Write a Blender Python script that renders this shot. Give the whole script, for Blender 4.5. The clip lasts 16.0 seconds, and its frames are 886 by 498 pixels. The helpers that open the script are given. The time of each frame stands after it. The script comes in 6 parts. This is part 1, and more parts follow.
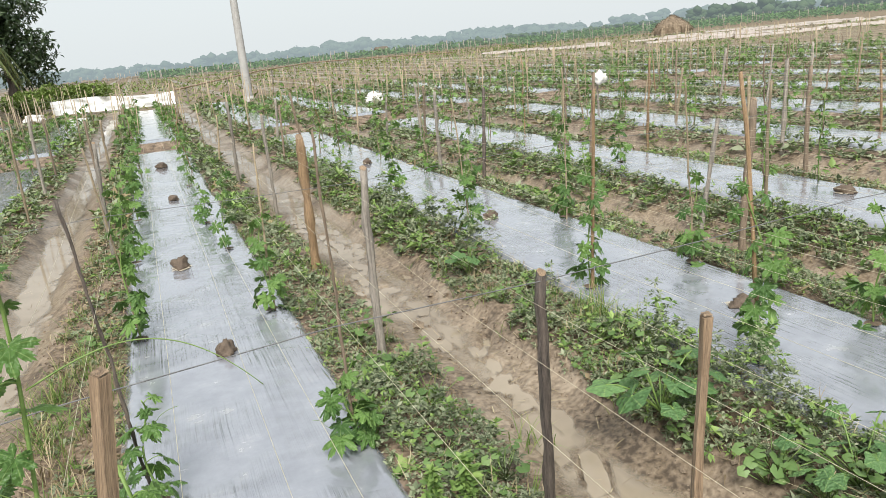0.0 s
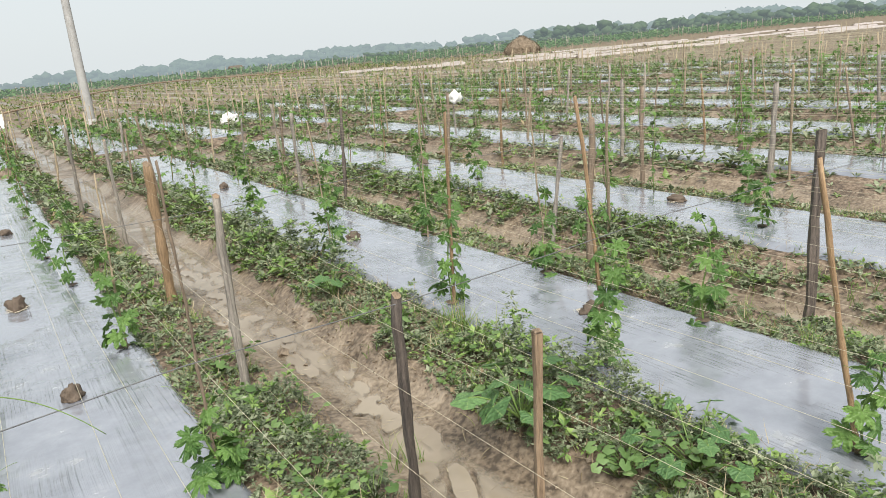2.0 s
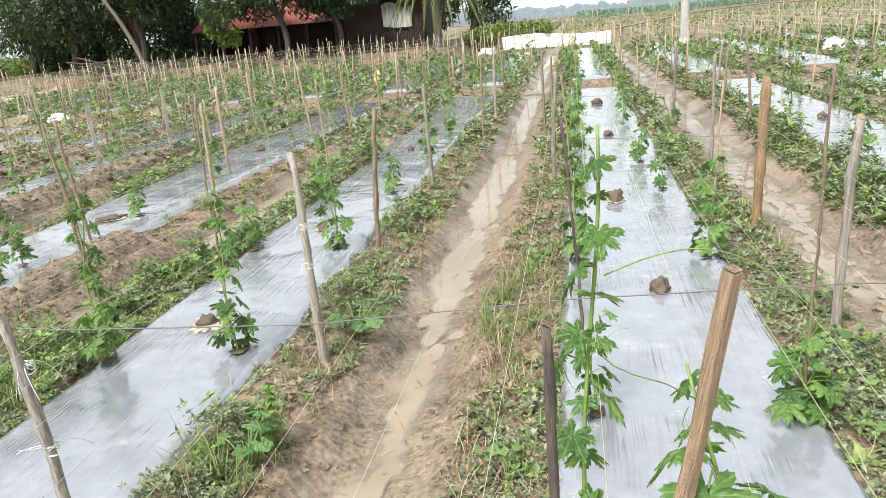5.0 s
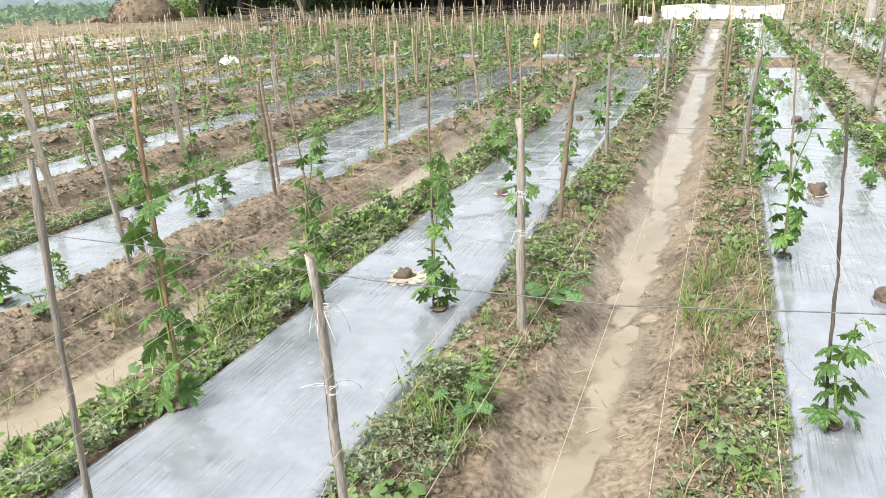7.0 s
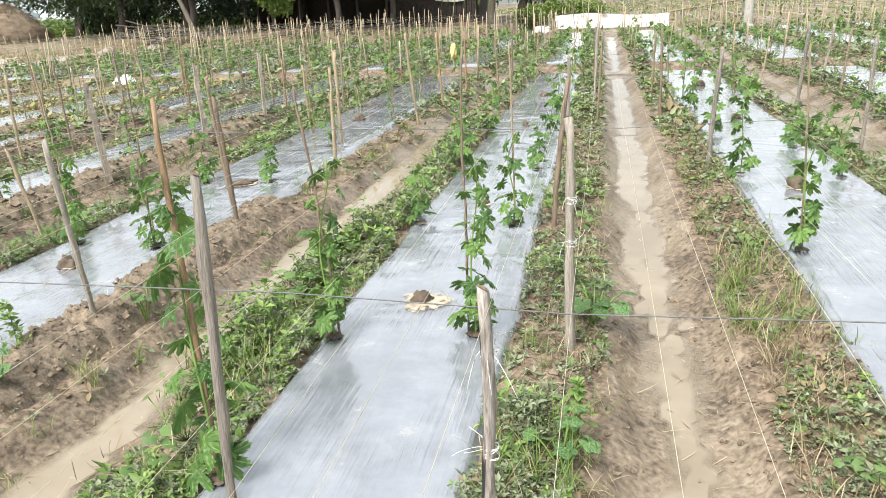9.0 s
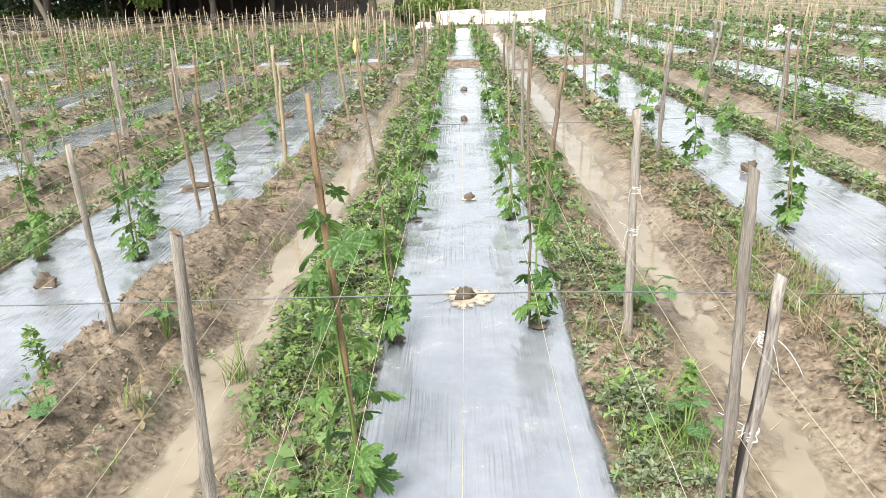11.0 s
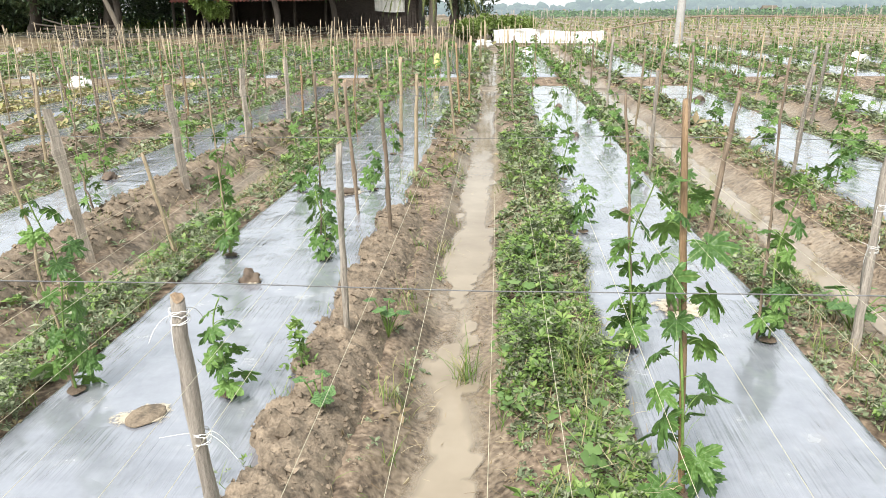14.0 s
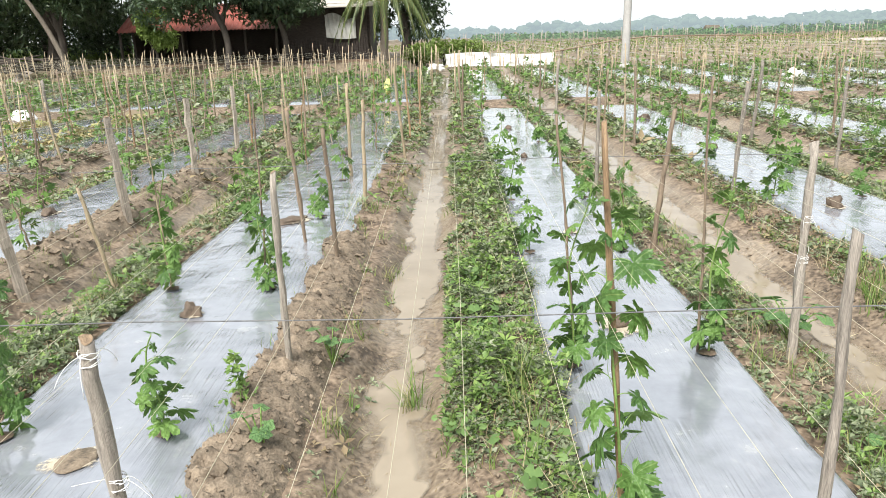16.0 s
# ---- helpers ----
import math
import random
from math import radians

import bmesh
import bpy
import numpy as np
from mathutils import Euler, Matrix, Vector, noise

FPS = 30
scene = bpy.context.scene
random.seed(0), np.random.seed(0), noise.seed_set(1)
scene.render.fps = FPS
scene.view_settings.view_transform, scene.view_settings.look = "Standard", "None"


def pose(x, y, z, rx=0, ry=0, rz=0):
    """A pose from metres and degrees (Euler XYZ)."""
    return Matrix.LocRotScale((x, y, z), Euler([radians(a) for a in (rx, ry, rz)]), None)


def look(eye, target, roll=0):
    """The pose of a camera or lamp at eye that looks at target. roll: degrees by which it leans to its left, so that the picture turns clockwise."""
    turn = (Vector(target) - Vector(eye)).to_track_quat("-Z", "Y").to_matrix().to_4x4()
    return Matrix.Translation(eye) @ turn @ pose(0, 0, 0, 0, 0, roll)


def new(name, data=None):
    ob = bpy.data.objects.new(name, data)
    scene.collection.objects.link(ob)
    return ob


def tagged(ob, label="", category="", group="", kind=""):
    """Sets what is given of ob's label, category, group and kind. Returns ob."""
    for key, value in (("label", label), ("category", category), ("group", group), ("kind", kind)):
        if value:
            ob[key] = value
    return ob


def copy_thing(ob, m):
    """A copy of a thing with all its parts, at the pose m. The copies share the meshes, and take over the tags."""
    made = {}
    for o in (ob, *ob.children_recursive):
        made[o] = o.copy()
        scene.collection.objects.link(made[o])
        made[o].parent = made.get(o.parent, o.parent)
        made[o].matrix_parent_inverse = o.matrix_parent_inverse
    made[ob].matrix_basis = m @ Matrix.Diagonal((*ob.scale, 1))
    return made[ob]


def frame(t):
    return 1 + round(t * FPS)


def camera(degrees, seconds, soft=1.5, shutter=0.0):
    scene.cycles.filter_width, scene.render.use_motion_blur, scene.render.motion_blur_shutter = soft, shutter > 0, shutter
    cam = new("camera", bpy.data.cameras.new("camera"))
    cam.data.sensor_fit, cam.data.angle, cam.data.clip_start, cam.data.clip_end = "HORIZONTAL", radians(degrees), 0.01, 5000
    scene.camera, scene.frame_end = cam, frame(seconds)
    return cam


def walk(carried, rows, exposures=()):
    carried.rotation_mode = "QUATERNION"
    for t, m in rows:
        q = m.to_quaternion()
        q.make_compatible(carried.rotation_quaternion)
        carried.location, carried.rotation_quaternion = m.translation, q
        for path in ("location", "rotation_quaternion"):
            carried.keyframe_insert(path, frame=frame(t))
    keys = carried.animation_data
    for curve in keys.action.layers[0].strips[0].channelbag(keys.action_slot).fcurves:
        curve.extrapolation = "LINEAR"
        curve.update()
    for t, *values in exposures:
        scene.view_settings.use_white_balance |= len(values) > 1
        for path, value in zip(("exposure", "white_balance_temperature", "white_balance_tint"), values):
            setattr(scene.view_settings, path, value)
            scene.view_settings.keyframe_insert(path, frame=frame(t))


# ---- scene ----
cam = camera(64.5, 16.0, soft=0.3)
PATH = [
    (0, (-0.011, 0.028, 1.536), (0.696, 1.811, 0.97), -5.4),
    (0.5, (0.012, 0.013, 1.544), (0.96, 1.677, 0.97), -5.7),
    (1, (0.042, -0.012, 1.553), (1.191, 1.52, 0.975), -5.1),
    (1.5, (0.019, -0.038, 1.571), (1.154, 1.513, 1.017), -5.6),
    (2, (0.009, -0.024, 1.566), (1.053, 1.591, 1.014), -5.2),
    (2.5, (-0.031, -0.016, 1.572), (0.895, 1.67, 1.021), -5.2),
    (3, (-0.042, 0.01, 1.563), (0.744, 1.765, 1.017), -5.9),
    (3.5, (-0.081, 0.016, 1.549), (0.539, 1.841, 1.016), -4.6),
    (4, (-0.138, 0.041, 1.529), (0.19, 1.924, 0.939), -5.1),
    (4.5, (-0.201, 0.08, 1.507), (-0.21, 1.982, 0.889), -4.9),
    (5, (-0.285, 0.064, 1.507), (-0.661, 1.929, 0.891), -4.9),
    (5.2, (-0.353, 0.12, 1.499), (-0.85, 1.95, 0.863), -2.8),
    (7.3, (-0.787, -0.027, 1.555), (-1.54, 1.684, 0.843), -3.1),
    (7.5, (-0.839, 0.024, 1.542), (-1.648, 1.706, 0.823), -4.4),
    (8, (-1.073, 0.145, 1.497), (-1.788, 1.884, 0.815), -5.5),
    (8.5, (-1.243, 0.178, 1.479), (-1.864, 1.942, 0.768), -2.2),
    (8.7, (-1.326, 0.167, 1.469), (-1.856, 1.971, 0.79), -2.2),
    (10.8, (-2.207, 0.066, 1.482), (-2.364, 1.948, 0.821), -2.8),
    (11, (-2.307, 0.076, 1.492), (-2.375, 1.951, 0.8), -2.0),
    (11.5, (-2.518, 0.028, 1.489), (-2.607, 1.913, 0.826), -2.6),
    (12, (-2.637, 0.024, 1.492), (-2.8, 1.91, 0.847), -1.5),
    (12.5, (-2.834, 0.101, 1.462), (-3.082, 1.974, 0.805), -3.1),
    (13, (-3.01, 0.119, 1.47), (-3.281, 1.994, 0.83), -2.2),
    (13.5, (-3.167, 0.033, 1.488), (-3.34, 1.93, 0.879), -1.6),
    (14, (-3.258, -0.043, 1.486), (-3.407, 1.844, 0.84), -0.6),
    (14.5, (-3.241, -0.042, 1.492), (-3.393, 1.852, 0.867), -1.0),
    (15, (-3.195, -0.025, 1.488), (-3.267, 1.882, 0.891), -1.2),
    (15.5, (-3.18, -0.023, 1.487), (-3.236, 1.884, 0.889), -1.5),
    (16, (-3.16, -0.026, 1.492), (-3.2, 1.886, 0.905), -1.7),
]
walk(cam, [(t, look(eye, target, roll)) for t, eye, target, roll in PATH], exposures=[(0, 0.34), (1, 0.26), (2, 0.29), (3, 0.34), (3.5, 0.36), (4.3, 0.5), (5, 0.74), (8, 0.8), (12.5, 0.79), (16, 0.73)])

# ---- light ----
world = bpy.data.worlds.new("overcast_sky")
scene.world = world
world.use_nodes = True
wn, wl = world.node_tree.nodes, world.node_tree.links
wn.clear()
sky = wn.new("ShaderNodeTexSky")
sky.sky_type, sky.sun_disc = "NISHITA", False
sky.sun_elevation, sky.sun_rotation = radians(50), radians(205)
sky.air_density, sky.dust_density, sky.ozone_density = 1.0, 4.0, 1.0
veil = wn.new("ShaderNodeMix")
veil.data_type = "RGBA"
veil.inputs[0].default_value = 0.86
veil.inputs[7].default_value = (7.4, 7.9, 8.05, 1)
wl.new(sky.outputs[0], veil.inputs[6])
back = wn.new("ShaderNodeBackground")
back.inputs[1].default_value = 0.094
wl.new(veil.outputs[2], back.inputs[0])
wout = wn.new("ShaderNodeOutputWorld")
wl.new(back.outputs[0], wout.inputs[0])

sun = new("sun", bpy.data.lights.new("sun", "SUN"))
sun.data.energy, sun.data.angle, sun.data.color = 4.1, radians(24), (1.0, 0.965, 0.91)
sun.matrix_world = pose(0, 0, 30, 40, 0, -25)


# ---- materials ----
def nodes_of(name):
    m = bpy.data.materials.new(name)
    m.use_nodes = True
    nt = m.node_tree
    return m, nt.nodes, nt.links, nt.nodes["Principled BSDF"]


def noise_node(n, l, vec, scale, detail=4.0, rough=0.55, distort=0.0):
    t = n.new("ShaderNodeTexNoise")
    t.inputs["Scale"].default_value, t.inputs["Detail"].default_value = scale, detail
    t.inputs["Roughness"].default_value, t.inputs["Distortion"].default_value = rough, distort
    l.new(vec, t.inputs["Vector"])
    return t.outputs[0]


def ramp(n, l, value, stops):
    r = n.new("ShaderNodeValToRGB")
    while len(r.color_ramp.elements) < len(stops):
        r.color_ramp.elements.new(0.5)
    for e, (at, c) in zip(r.color_ramp.elements, stops):
        e.position, e.color = at, (*c, 1)
    l.new(value, r.inputs[0])
    return r.outputs[0]


def mix(n, l, fac, a, b, mode="MIX"):
    x = n.new("ShaderNodeMix")
    x.data_type, x.blend_type = "RGBA", mode
    for sock, v in ((0, fac), (6, a), (7, b)):
        if hasattr(v, "node"):
            l.new(v, x.inputs[sock])
        else:
            x.inputs[sock].default_value = v if sock == 0 else (*v, 1)
    return x.outputs[2]


def span(n, l, value, a, b, c, d):
    m = n.new("ShaderNodeMapRange")
    l.new(value, m.inputs[0])
    for k, v in zip((1, 2, 3, 4), (a, b, c, d)):
        m.inputs[k].default_value = v
    return m.outputs[0]


def bump(n, l, height, strength, dist, bsdf, under=None):
    b = n.new("ShaderNodeBump")
    b.inputs["Strength"].default_value, b.inputs["Distance"].default_value = strength, dist
    l.new(height, b.inputs["Height"])
    if under:
        l.new(under, b.inputs["Normal"])
    l.new(b.outputs[0], bsdf.inputs["Normal"])
    return b.outputs[0]


def plain(name, dark, light, scale=8.0, rough=0.7, relief=0.3, depth=0.004, stretch=(1, 1, 1), vary=0.0, metal=0.0):
    """Two tones mixed by a broad and a fine noise, with relief; vary: change from object to object."""
    m, n, l, b = nodes_of(name)
    tc = n.new("ShaderNodeTexCoord")
    mp = n.new("ShaderNodeMapping")
    mp.inputs["Scale"].default_value = stretch
    l.new(tc.outputs["Object"], mp.inputs[0])
    broad, fine = noise_node(n, l, mp.outputs[0], scale), noise_node(n, l, mp.outputs[0], scale * 7, 6)
    both = mix(n, l, 0.45, broad, fine)
    col = ramp(n, l, both, [(0.32, dark), (0.66, light)])
    if vary:
        oi = n.new("ShaderNodeObjectInfo")
        hsv = n.new("ShaderNodeHueSaturation")
        l.new(span(n, l, oi.outputs["Random"], 0, 1, 1 - vary, 1 + vary), hsv.inputs["Value"])
        l.new(col, hsv.inputs["Color"])
        col = hsv.outputs[0]
    l.new(col, b.inputs["Base Color"])
    b.inputs["Roughness"].default_value, b.inputs["Metallic"].default_value = rough, metal
    bump(n, l, fine, relief, depth, b)
    return m


def leafy(name, tones, rough=0.5, through_light=0.25, haze_glow=0.0, by_object=False, veins=0.0):
    """Leaf: tone by island, two-scale mottling, some light passing through; far leaves take a pale glow as distance
    haze.
    """
    m, n, l, b = nodes_of(name)
    geo, tc = n.new("ShaderNodeNewGeometry"), n.new("ShaderNodeTexCoord")
    pick = geo.outputs["Random Per Island"]
    if by_object:
        oi = n.new("ShaderNodeObjectInfo")
        pick = oi.outputs["Random"]
    stops = [(0.02 + 0.96 * k / (len(tones) - 1), c) for k, c in enumerate(tones)]
    col = ramp(n, l, pick, stops)
    patch = noise_node(n, l, tc.outputs["Object"], 1.3 if not by_object else 2.5, 3)
    col = mix(n, l, span(n, l, patch, 0.3, 0.7, 0.0, 0.2 if by_object else 0.38), col, tuple(0.6 * v for v in tones[0]))
    if veins:
        sep = n.new("ShaderNodeSeparateXYZ")
        l.new(tc.outputs["Object"], sep.inputs[0])

        def calc(op, a, c=None):
            k = n.new("ShaderNodeMath")
            k.operation = op
            for s_, v_ in zip((0, 1), (a, c)):
                if v_ is None:
                    continue
                if hasattr(v_, "node"):
                    l.new(v_, k.inputs[s_])
                else:
                    k.inputs[s_].default_value = v_
            return k.outputs[0]

        turn = calc("ARCTAN2", sep.outputs[1], calc("SUBTRACT", sep.outputs[0], 0.12 if veins > 6 else 0.0))
        line_ = calc("POWER", calc("MAXIMUM", calc("COSINE", calc("MULTIPLY", turn, veins)), 0.0), 40.0)
        col = mix(n, l, calc("MULTIPLY", line_, 0.5), col, (0.26, 0.36, 0.13))
        bump(n, l, noise_node(n, l, tc.outputs["Object"], 3.5, 1), 0.5, 0.06, b)
    l.new(col, b.inputs["Base Color"])
    b.inputs["Roughness"].default_value = rough
    b.inputs["Specular IOR Level"].default_value = 0.35
    tr = n.new("ShaderNodeBsdfTranslucent")
    l.new(mix(n, l, 0.25, col, (0.26, 0.40, 0.07)), tr.inputs[0])
    ms = n.new("ShaderNodeMixShader")
    ms.inputs[0].default_value = through_light
    l.new(b.outputs[0], ms.inputs[1]), l.new(tr.outputs[0], ms.inputs[2])
    last = ms.outputs[0]
    # Distance haze painted in: a blue-grey emission mixed over the leaf.
    if haze_glow:
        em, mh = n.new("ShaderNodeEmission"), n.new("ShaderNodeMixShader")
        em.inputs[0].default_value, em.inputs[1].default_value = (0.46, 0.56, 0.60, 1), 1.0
        mh.inputs[0].default_value = haze_glow
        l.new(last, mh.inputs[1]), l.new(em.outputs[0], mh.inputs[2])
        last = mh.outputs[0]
    l.new(last, n["Material Output"].inputs[0])
    return m


def soil_material():
    m, n, l, b = nodes_of("wet_soil")
    tc = n.new("ShaderNodeTexCoord")
    at = n.new("ShaderNodeAttribute")
    at.attribute_name = "wet"
    far = n.new("ShaderNodeAttribute")
    far.attribute_name = "stubble"
    v = tc.outputs["Object"]
    broad, mid, fine = noise_node(n, l, v, 1.6, 2, 0.4), noise_node(n, l, v, 9, 3, 0.5), noise_node(n, l, v, 38, 2, 0.5)
    dry = ramp(n, l, mix(n, l, 0.5, mid, fine), [(0.38, (0.052, 0.037, 0.025)), (0.5, (0.150, 0.108, 0.074)), (0.62, (0.275, 0.208, 0.148))])
    mud = ramp(n, l, mix(n, l, 0.4, mix(n, l, 0.4, broad, mid), fine), [(0.38, (0.062, 0.045, 0.030)), (0.45, (0.145, 0.109, 0.075)), (0.53, (0.225, 0.175, 0.123)), (0.62, (0.315, 0.255, 0.187))])
    field = ramp(n, l, mix(n, l, 0.5, broad, mid), [(0.36, (0.092, 0.064, 0.042)), (0.46, (0.148, 0.107, 0.070)), (0.54, (0.20, 0.154, 0.098)), (0.62, (0.15, 0.142, 0.072))])
    col = mix(n, l, at.outputs["Fac"], dry, mud)
    col = mix(n, l, far.outputs["Fac"], col, field)
    l.new(col, b.inputs["Base Color"])
    l.new(span(n, l, mix(n, l, at.outputs["Fac"], (0, 0, 0), broad), 0.0, 0.60, 0.85, 0.30), b.inputs["Roughness"])
    first = bump(n, l, mid, 0.7, 0.022, b)
    bump(n, l, fine, 0.7, 0.008, b, first)
    return m


def film_material():
    m, n, l, b = nodes_of("silver_mulch_film")
    tc = n.new("ShaderNodeTexCoord")
    v = tc.outputs["Object"]
    warp = n.new("ShaderNodeVectorMath")
    warp.operation = "MULTIPLY_ADD"
    nz = n.new("ShaderNodeTexNoise")
    nz.inputs["Scale"].default_value = 1.3
    l.new(v, nz.inputs["Vector"])
    l.new(nz.outputs["Color"], warp.inputs[0])
    warp.inputs[1].default_value = (0.035, 0.10, 0.0)
    l.new(v, warp.inputs[2])
    heights = []
    for turn, sx, sy in ((4, 52, 0.5), (-8, 40, 0.6)):
        mp = n.new("ShaderNodeMapping")
        mp.inputs["Rotation"].default_value, mp.inputs["Scale"].default_value = (0, 0, radians(turn)), (sx, sy, 1)
        l.new(warp.outputs[0], mp.inputs[0])
        heights.append(noise_node(n, l, mp.outputs[0], 1.0, 3, 0.5))
    where = noise_node(n, l, v, 2.1, 2)
    folds = mix(n, l, span(n, l, where, 0.42, 0.58, 0, 1), heights[0], heights[1])
    calm = span(n, l, noise_node(n, l, v, 1.6, 3), 0.42, 0.58, 0.0, 1.0)
    amp = n.new("ShaderNodeMath")
    amp.operation = "MULTIPLY"
    l.new(folds, amp.inputs[0]), l.new(calm, amp.inputs[1])
    grime = noise_node(n, l, v, 5, 7, 0.65)
    col = ramp(n, l, grime, [(0.30, (0.235, 0.247, 0.282)), (0.58, (0.31, 0.324, 0.362)), (0.8, (0.45, 0.45, 0.445))])
    l.new(col, b.inputs["Base Color"])
    b.inputs["Metallic"].default_value = 0.28
    l.new(span(n, l, grime, 0.35, 0.7, 0.13, 0.30), b.inputs["Roughness"])
    first = bump(n, l, amp.outputs[0], 0.95, 0.026, b)
    bump(n, l, noise_node(n, l, v, 40, 3), 0.12, 0.004, b, first)
    b.inputs["Coat Weight"].default_value, b.inputs["Coat Roughness"].default_value = 1.0, 0.09
    b.inputs["Coat IOR"].default_value = 1.75
    slack = n.new("ShaderNodeBump")
    slack.inputs["Strength"].default_value, slack.inputs["Distance"].default_value = 0.45, 0.014
    l.new(amp.outputs[0], slack.inputs["Height"])
    l.new(slack.outputs[0], b.inputs["Coat Normal"])
    return m


def water_material():
    m, n, l, b = nodes_of("muddy_water")
    tc = n.new("ShaderNodeTexCoord")
    v = tc.outputs["Object"]
    col = ramp(n, l, noise_node(n, l, v, 2.5, 4), [(0.35, (0.285, 0.233, 0.170)), (0.65, (0.37, 0.312, 0.236))])
    l.new(col, b.inputs["Base Color"])
    b.inputs["Roughness"].default_value = 0.05
    b.inputs["IOR"].default_value = 1.45
    deep = n.new("ShaderNodeAttribute")
    deep.attribute_name = "depth"
    l.new(span(n, l, deep.outputs["Fac"], 0.0, 0.022, 0.12, 0.82), b.inputs["Alpha"])
    bump(n, l, noise_node(n, l, v, 14, 2), 0.05, 0.004, b)
    return m


SOIL, FILM, WATER = soil_material(), film_material(), water_material()
CRUMB = plain("crumbled_soil", (0.045, 0.034, 0.024), (0.30, 0.235, 0.168), 14, 0.85, 0.8, 0.006)
def splash_material():
    """Pale dried mud, thinning to nothing at a broken rim."""
    m, n, l, b = nodes_of("dried_mud_splash")
    tc, thin = n.new("ShaderNodeTexCoord"), n.new("ShaderNodeAttribute")
    thin.attribute_name = "thick"
    v = tc.outputs["Object"]
    l.new(ramp(n, l, noise_node(n, l, v, 30, 4), [(0.32, (0.33, 0.28, 0.205)), (0.66, (0.53, 0.47, 0.37))]), b.inputs["Base Color"])
    b.inputs["Roughness"].default_value = 0.55
    add = n.new("ShaderNodeMath")
    l.new(thin.outputs["Fac"], add.inputs[0]), l.new(span(n, l, noise_node(n, l, v, 26, 6, 0.7), 0.3, 0.7, 0.0, 1.0), add.inputs[1])
    l.new(span(n, l, add.outputs[0], 0.70, 1.05, 0.0, 0.95), b.inputs["Alpha"])
    return m


CLOD = plain("mud_clod", (0.07, 0.05, 0.036), (0.155, 0.115, 0.082), 14, 0.75, 0.7, 0.008)
SPLASH = splash_material()
WOOD = {
    "tan": plain("tan_bamboo", (0.11, 0.065, 0.035), (0.40, 0.27, 0.15), 6, 0.55, 0.8, 0.004, (18, 18, 1.1), 0.2),
    "grey": plain("weathered_bamboo", (0.09, 0.077, 0.065), (0.42, 0.375, 0.32), 6, 0.65, 0.8, 0.004, (18, 18, 1.1), 0.2),
    "black": plain("charred_wood", (0.010, 0.008, 0.007), (0.175, 0.140, 0.115), 6, 0.6, 0.8, 0.004, (18, 18, 1.1), 0.15),
    "slab": plain("silvery_split_wood", (0.13, 0.108, 0.086), (0.47, 0.41, 0.34), 6, 0.7, 0.9, 0.005, (20, 20, 1.0), 0.12),
    "pale": plain("pale_split_wood", (0.06, 0.036, 0.021), (0.44, 0.315, 0.20), 6, 0.6, 0.9, 0.004, (22, 22, 0.9), 0.12),
    "dull": plain("dull_brown_stick", (0.052, 0.041, 0.031), (0.25, 0.20, 0.152), 6, 0.65, 0.8, 0.004, (18, 18, 1.1), 0.15),
    "brown": plain("brown_stick", (0.085, 0.062, 0.045), (0.29, 0.22, 0.155), 6, 0.65, 0.8, 0.004, (18, 18, 1.1), 0.25),
    "straw": plain("straw_coloured_cane", (0.15, 0.115, 0.075), (0.44, 0.355, 0.235), 6, 0.6, 0.8, 0.004, (18, 18, 1.1), 0.25),
}
TWINE = plain("white_plastic_twine", (0.62, 0.62, 0.60), (0.85, 0.85, 0.83), 30, 0.5, 0.2)
STRING = plain("yellow_nylon_string", (0.40, 0.365, 0.25), (0.58, 0.54, 0.41), 20, 0.5, 0.1)
WIRE = plain("dark_twisted_rope", (0.07, 0.07, 0.075), (0.18, 0.18, 0.18), 60, 0.6, 0.5, 0.002)
GOURD = leafy("gourd_leaf", [(0.055, 0.122, 0.033), (0.095, 0.188, 0.045), (0.16, 0.28, 0.070)], 0.42, 0.28, by_object=True, veins=7.66)
GOURD_FAR = leafy("gourd_foliage", [(0.070, 0.145, 0.036), (0.118, 0.22, 0.050), (0.19, 0.315, 0.078)], 0.5, 0.25)
STEM = plain("green_vine_stem", (0.09, 0.16, 0.03), (0.20, 0.30, 0.08), 20, 0.55, 0.2)
WEED = leafy("low_weed_leaf", [(0.092, 0.120, 0.066), (0.175, 0.212, 0.120), (0.245, 0.288, 0.168), (0.37, 0.395, 0.265)], 0.55, 0.2)
WEED_BRIGHT = leafy("bright_weed_leaf", [(0.105, 0.19, 0.050), (0.19, 0.295, 0.08), (0.30, 0.41, 0.125)], 0.5, 0.25)
GRASS = leafy("grass_blade", [(0.09, 0.17, 0.03), (0.16, 0.25, 0.06), (0.38, 0.34, 0.16)], 0.55, 0.25)
STUBBLE = leafy("yellow_stubble", [(0.30, 0.25, 0.12), (0.46, 0.39, 0.21), (0.27, 0.30, 0.11)], 0.8, 0.15)
DRY = leafy("dead_weed_leaf", [(0.16, 0.115, 0.07), (0.26, 0.20, 0.12), (0.36, 0.30, 0.17)], 0.8, 0.1)
STRAW_BIT = leafy("straw_bits", [(0.15, 0.10, 0.06), (0.34, 0.27, 0.16), (0.52, 0.45, 0.30)], 0.8, 0.1)
SQUASH = leafy("squash_leaf", [(0.075, 0.155, 0.055), (0.11, 0.21, 0.075), (0.145, 0.26, 0.095)], 0.55, 0.2, by_object=True, veins=5.0)
ROUNDLEAF = leafy("round_weed_leaf", [(0.09, 0.16, 0.05), (0.14, 0.235, 0.075), (0.20, 0.30, 0.11)], 0.5, 0.28, by_object=True)
THATCH = plain("old_grey_thatch", (0.07, 0.058, 0.045), (0.17, 0.145, 0.11), 3, 0.9, 0.8, 0.03)
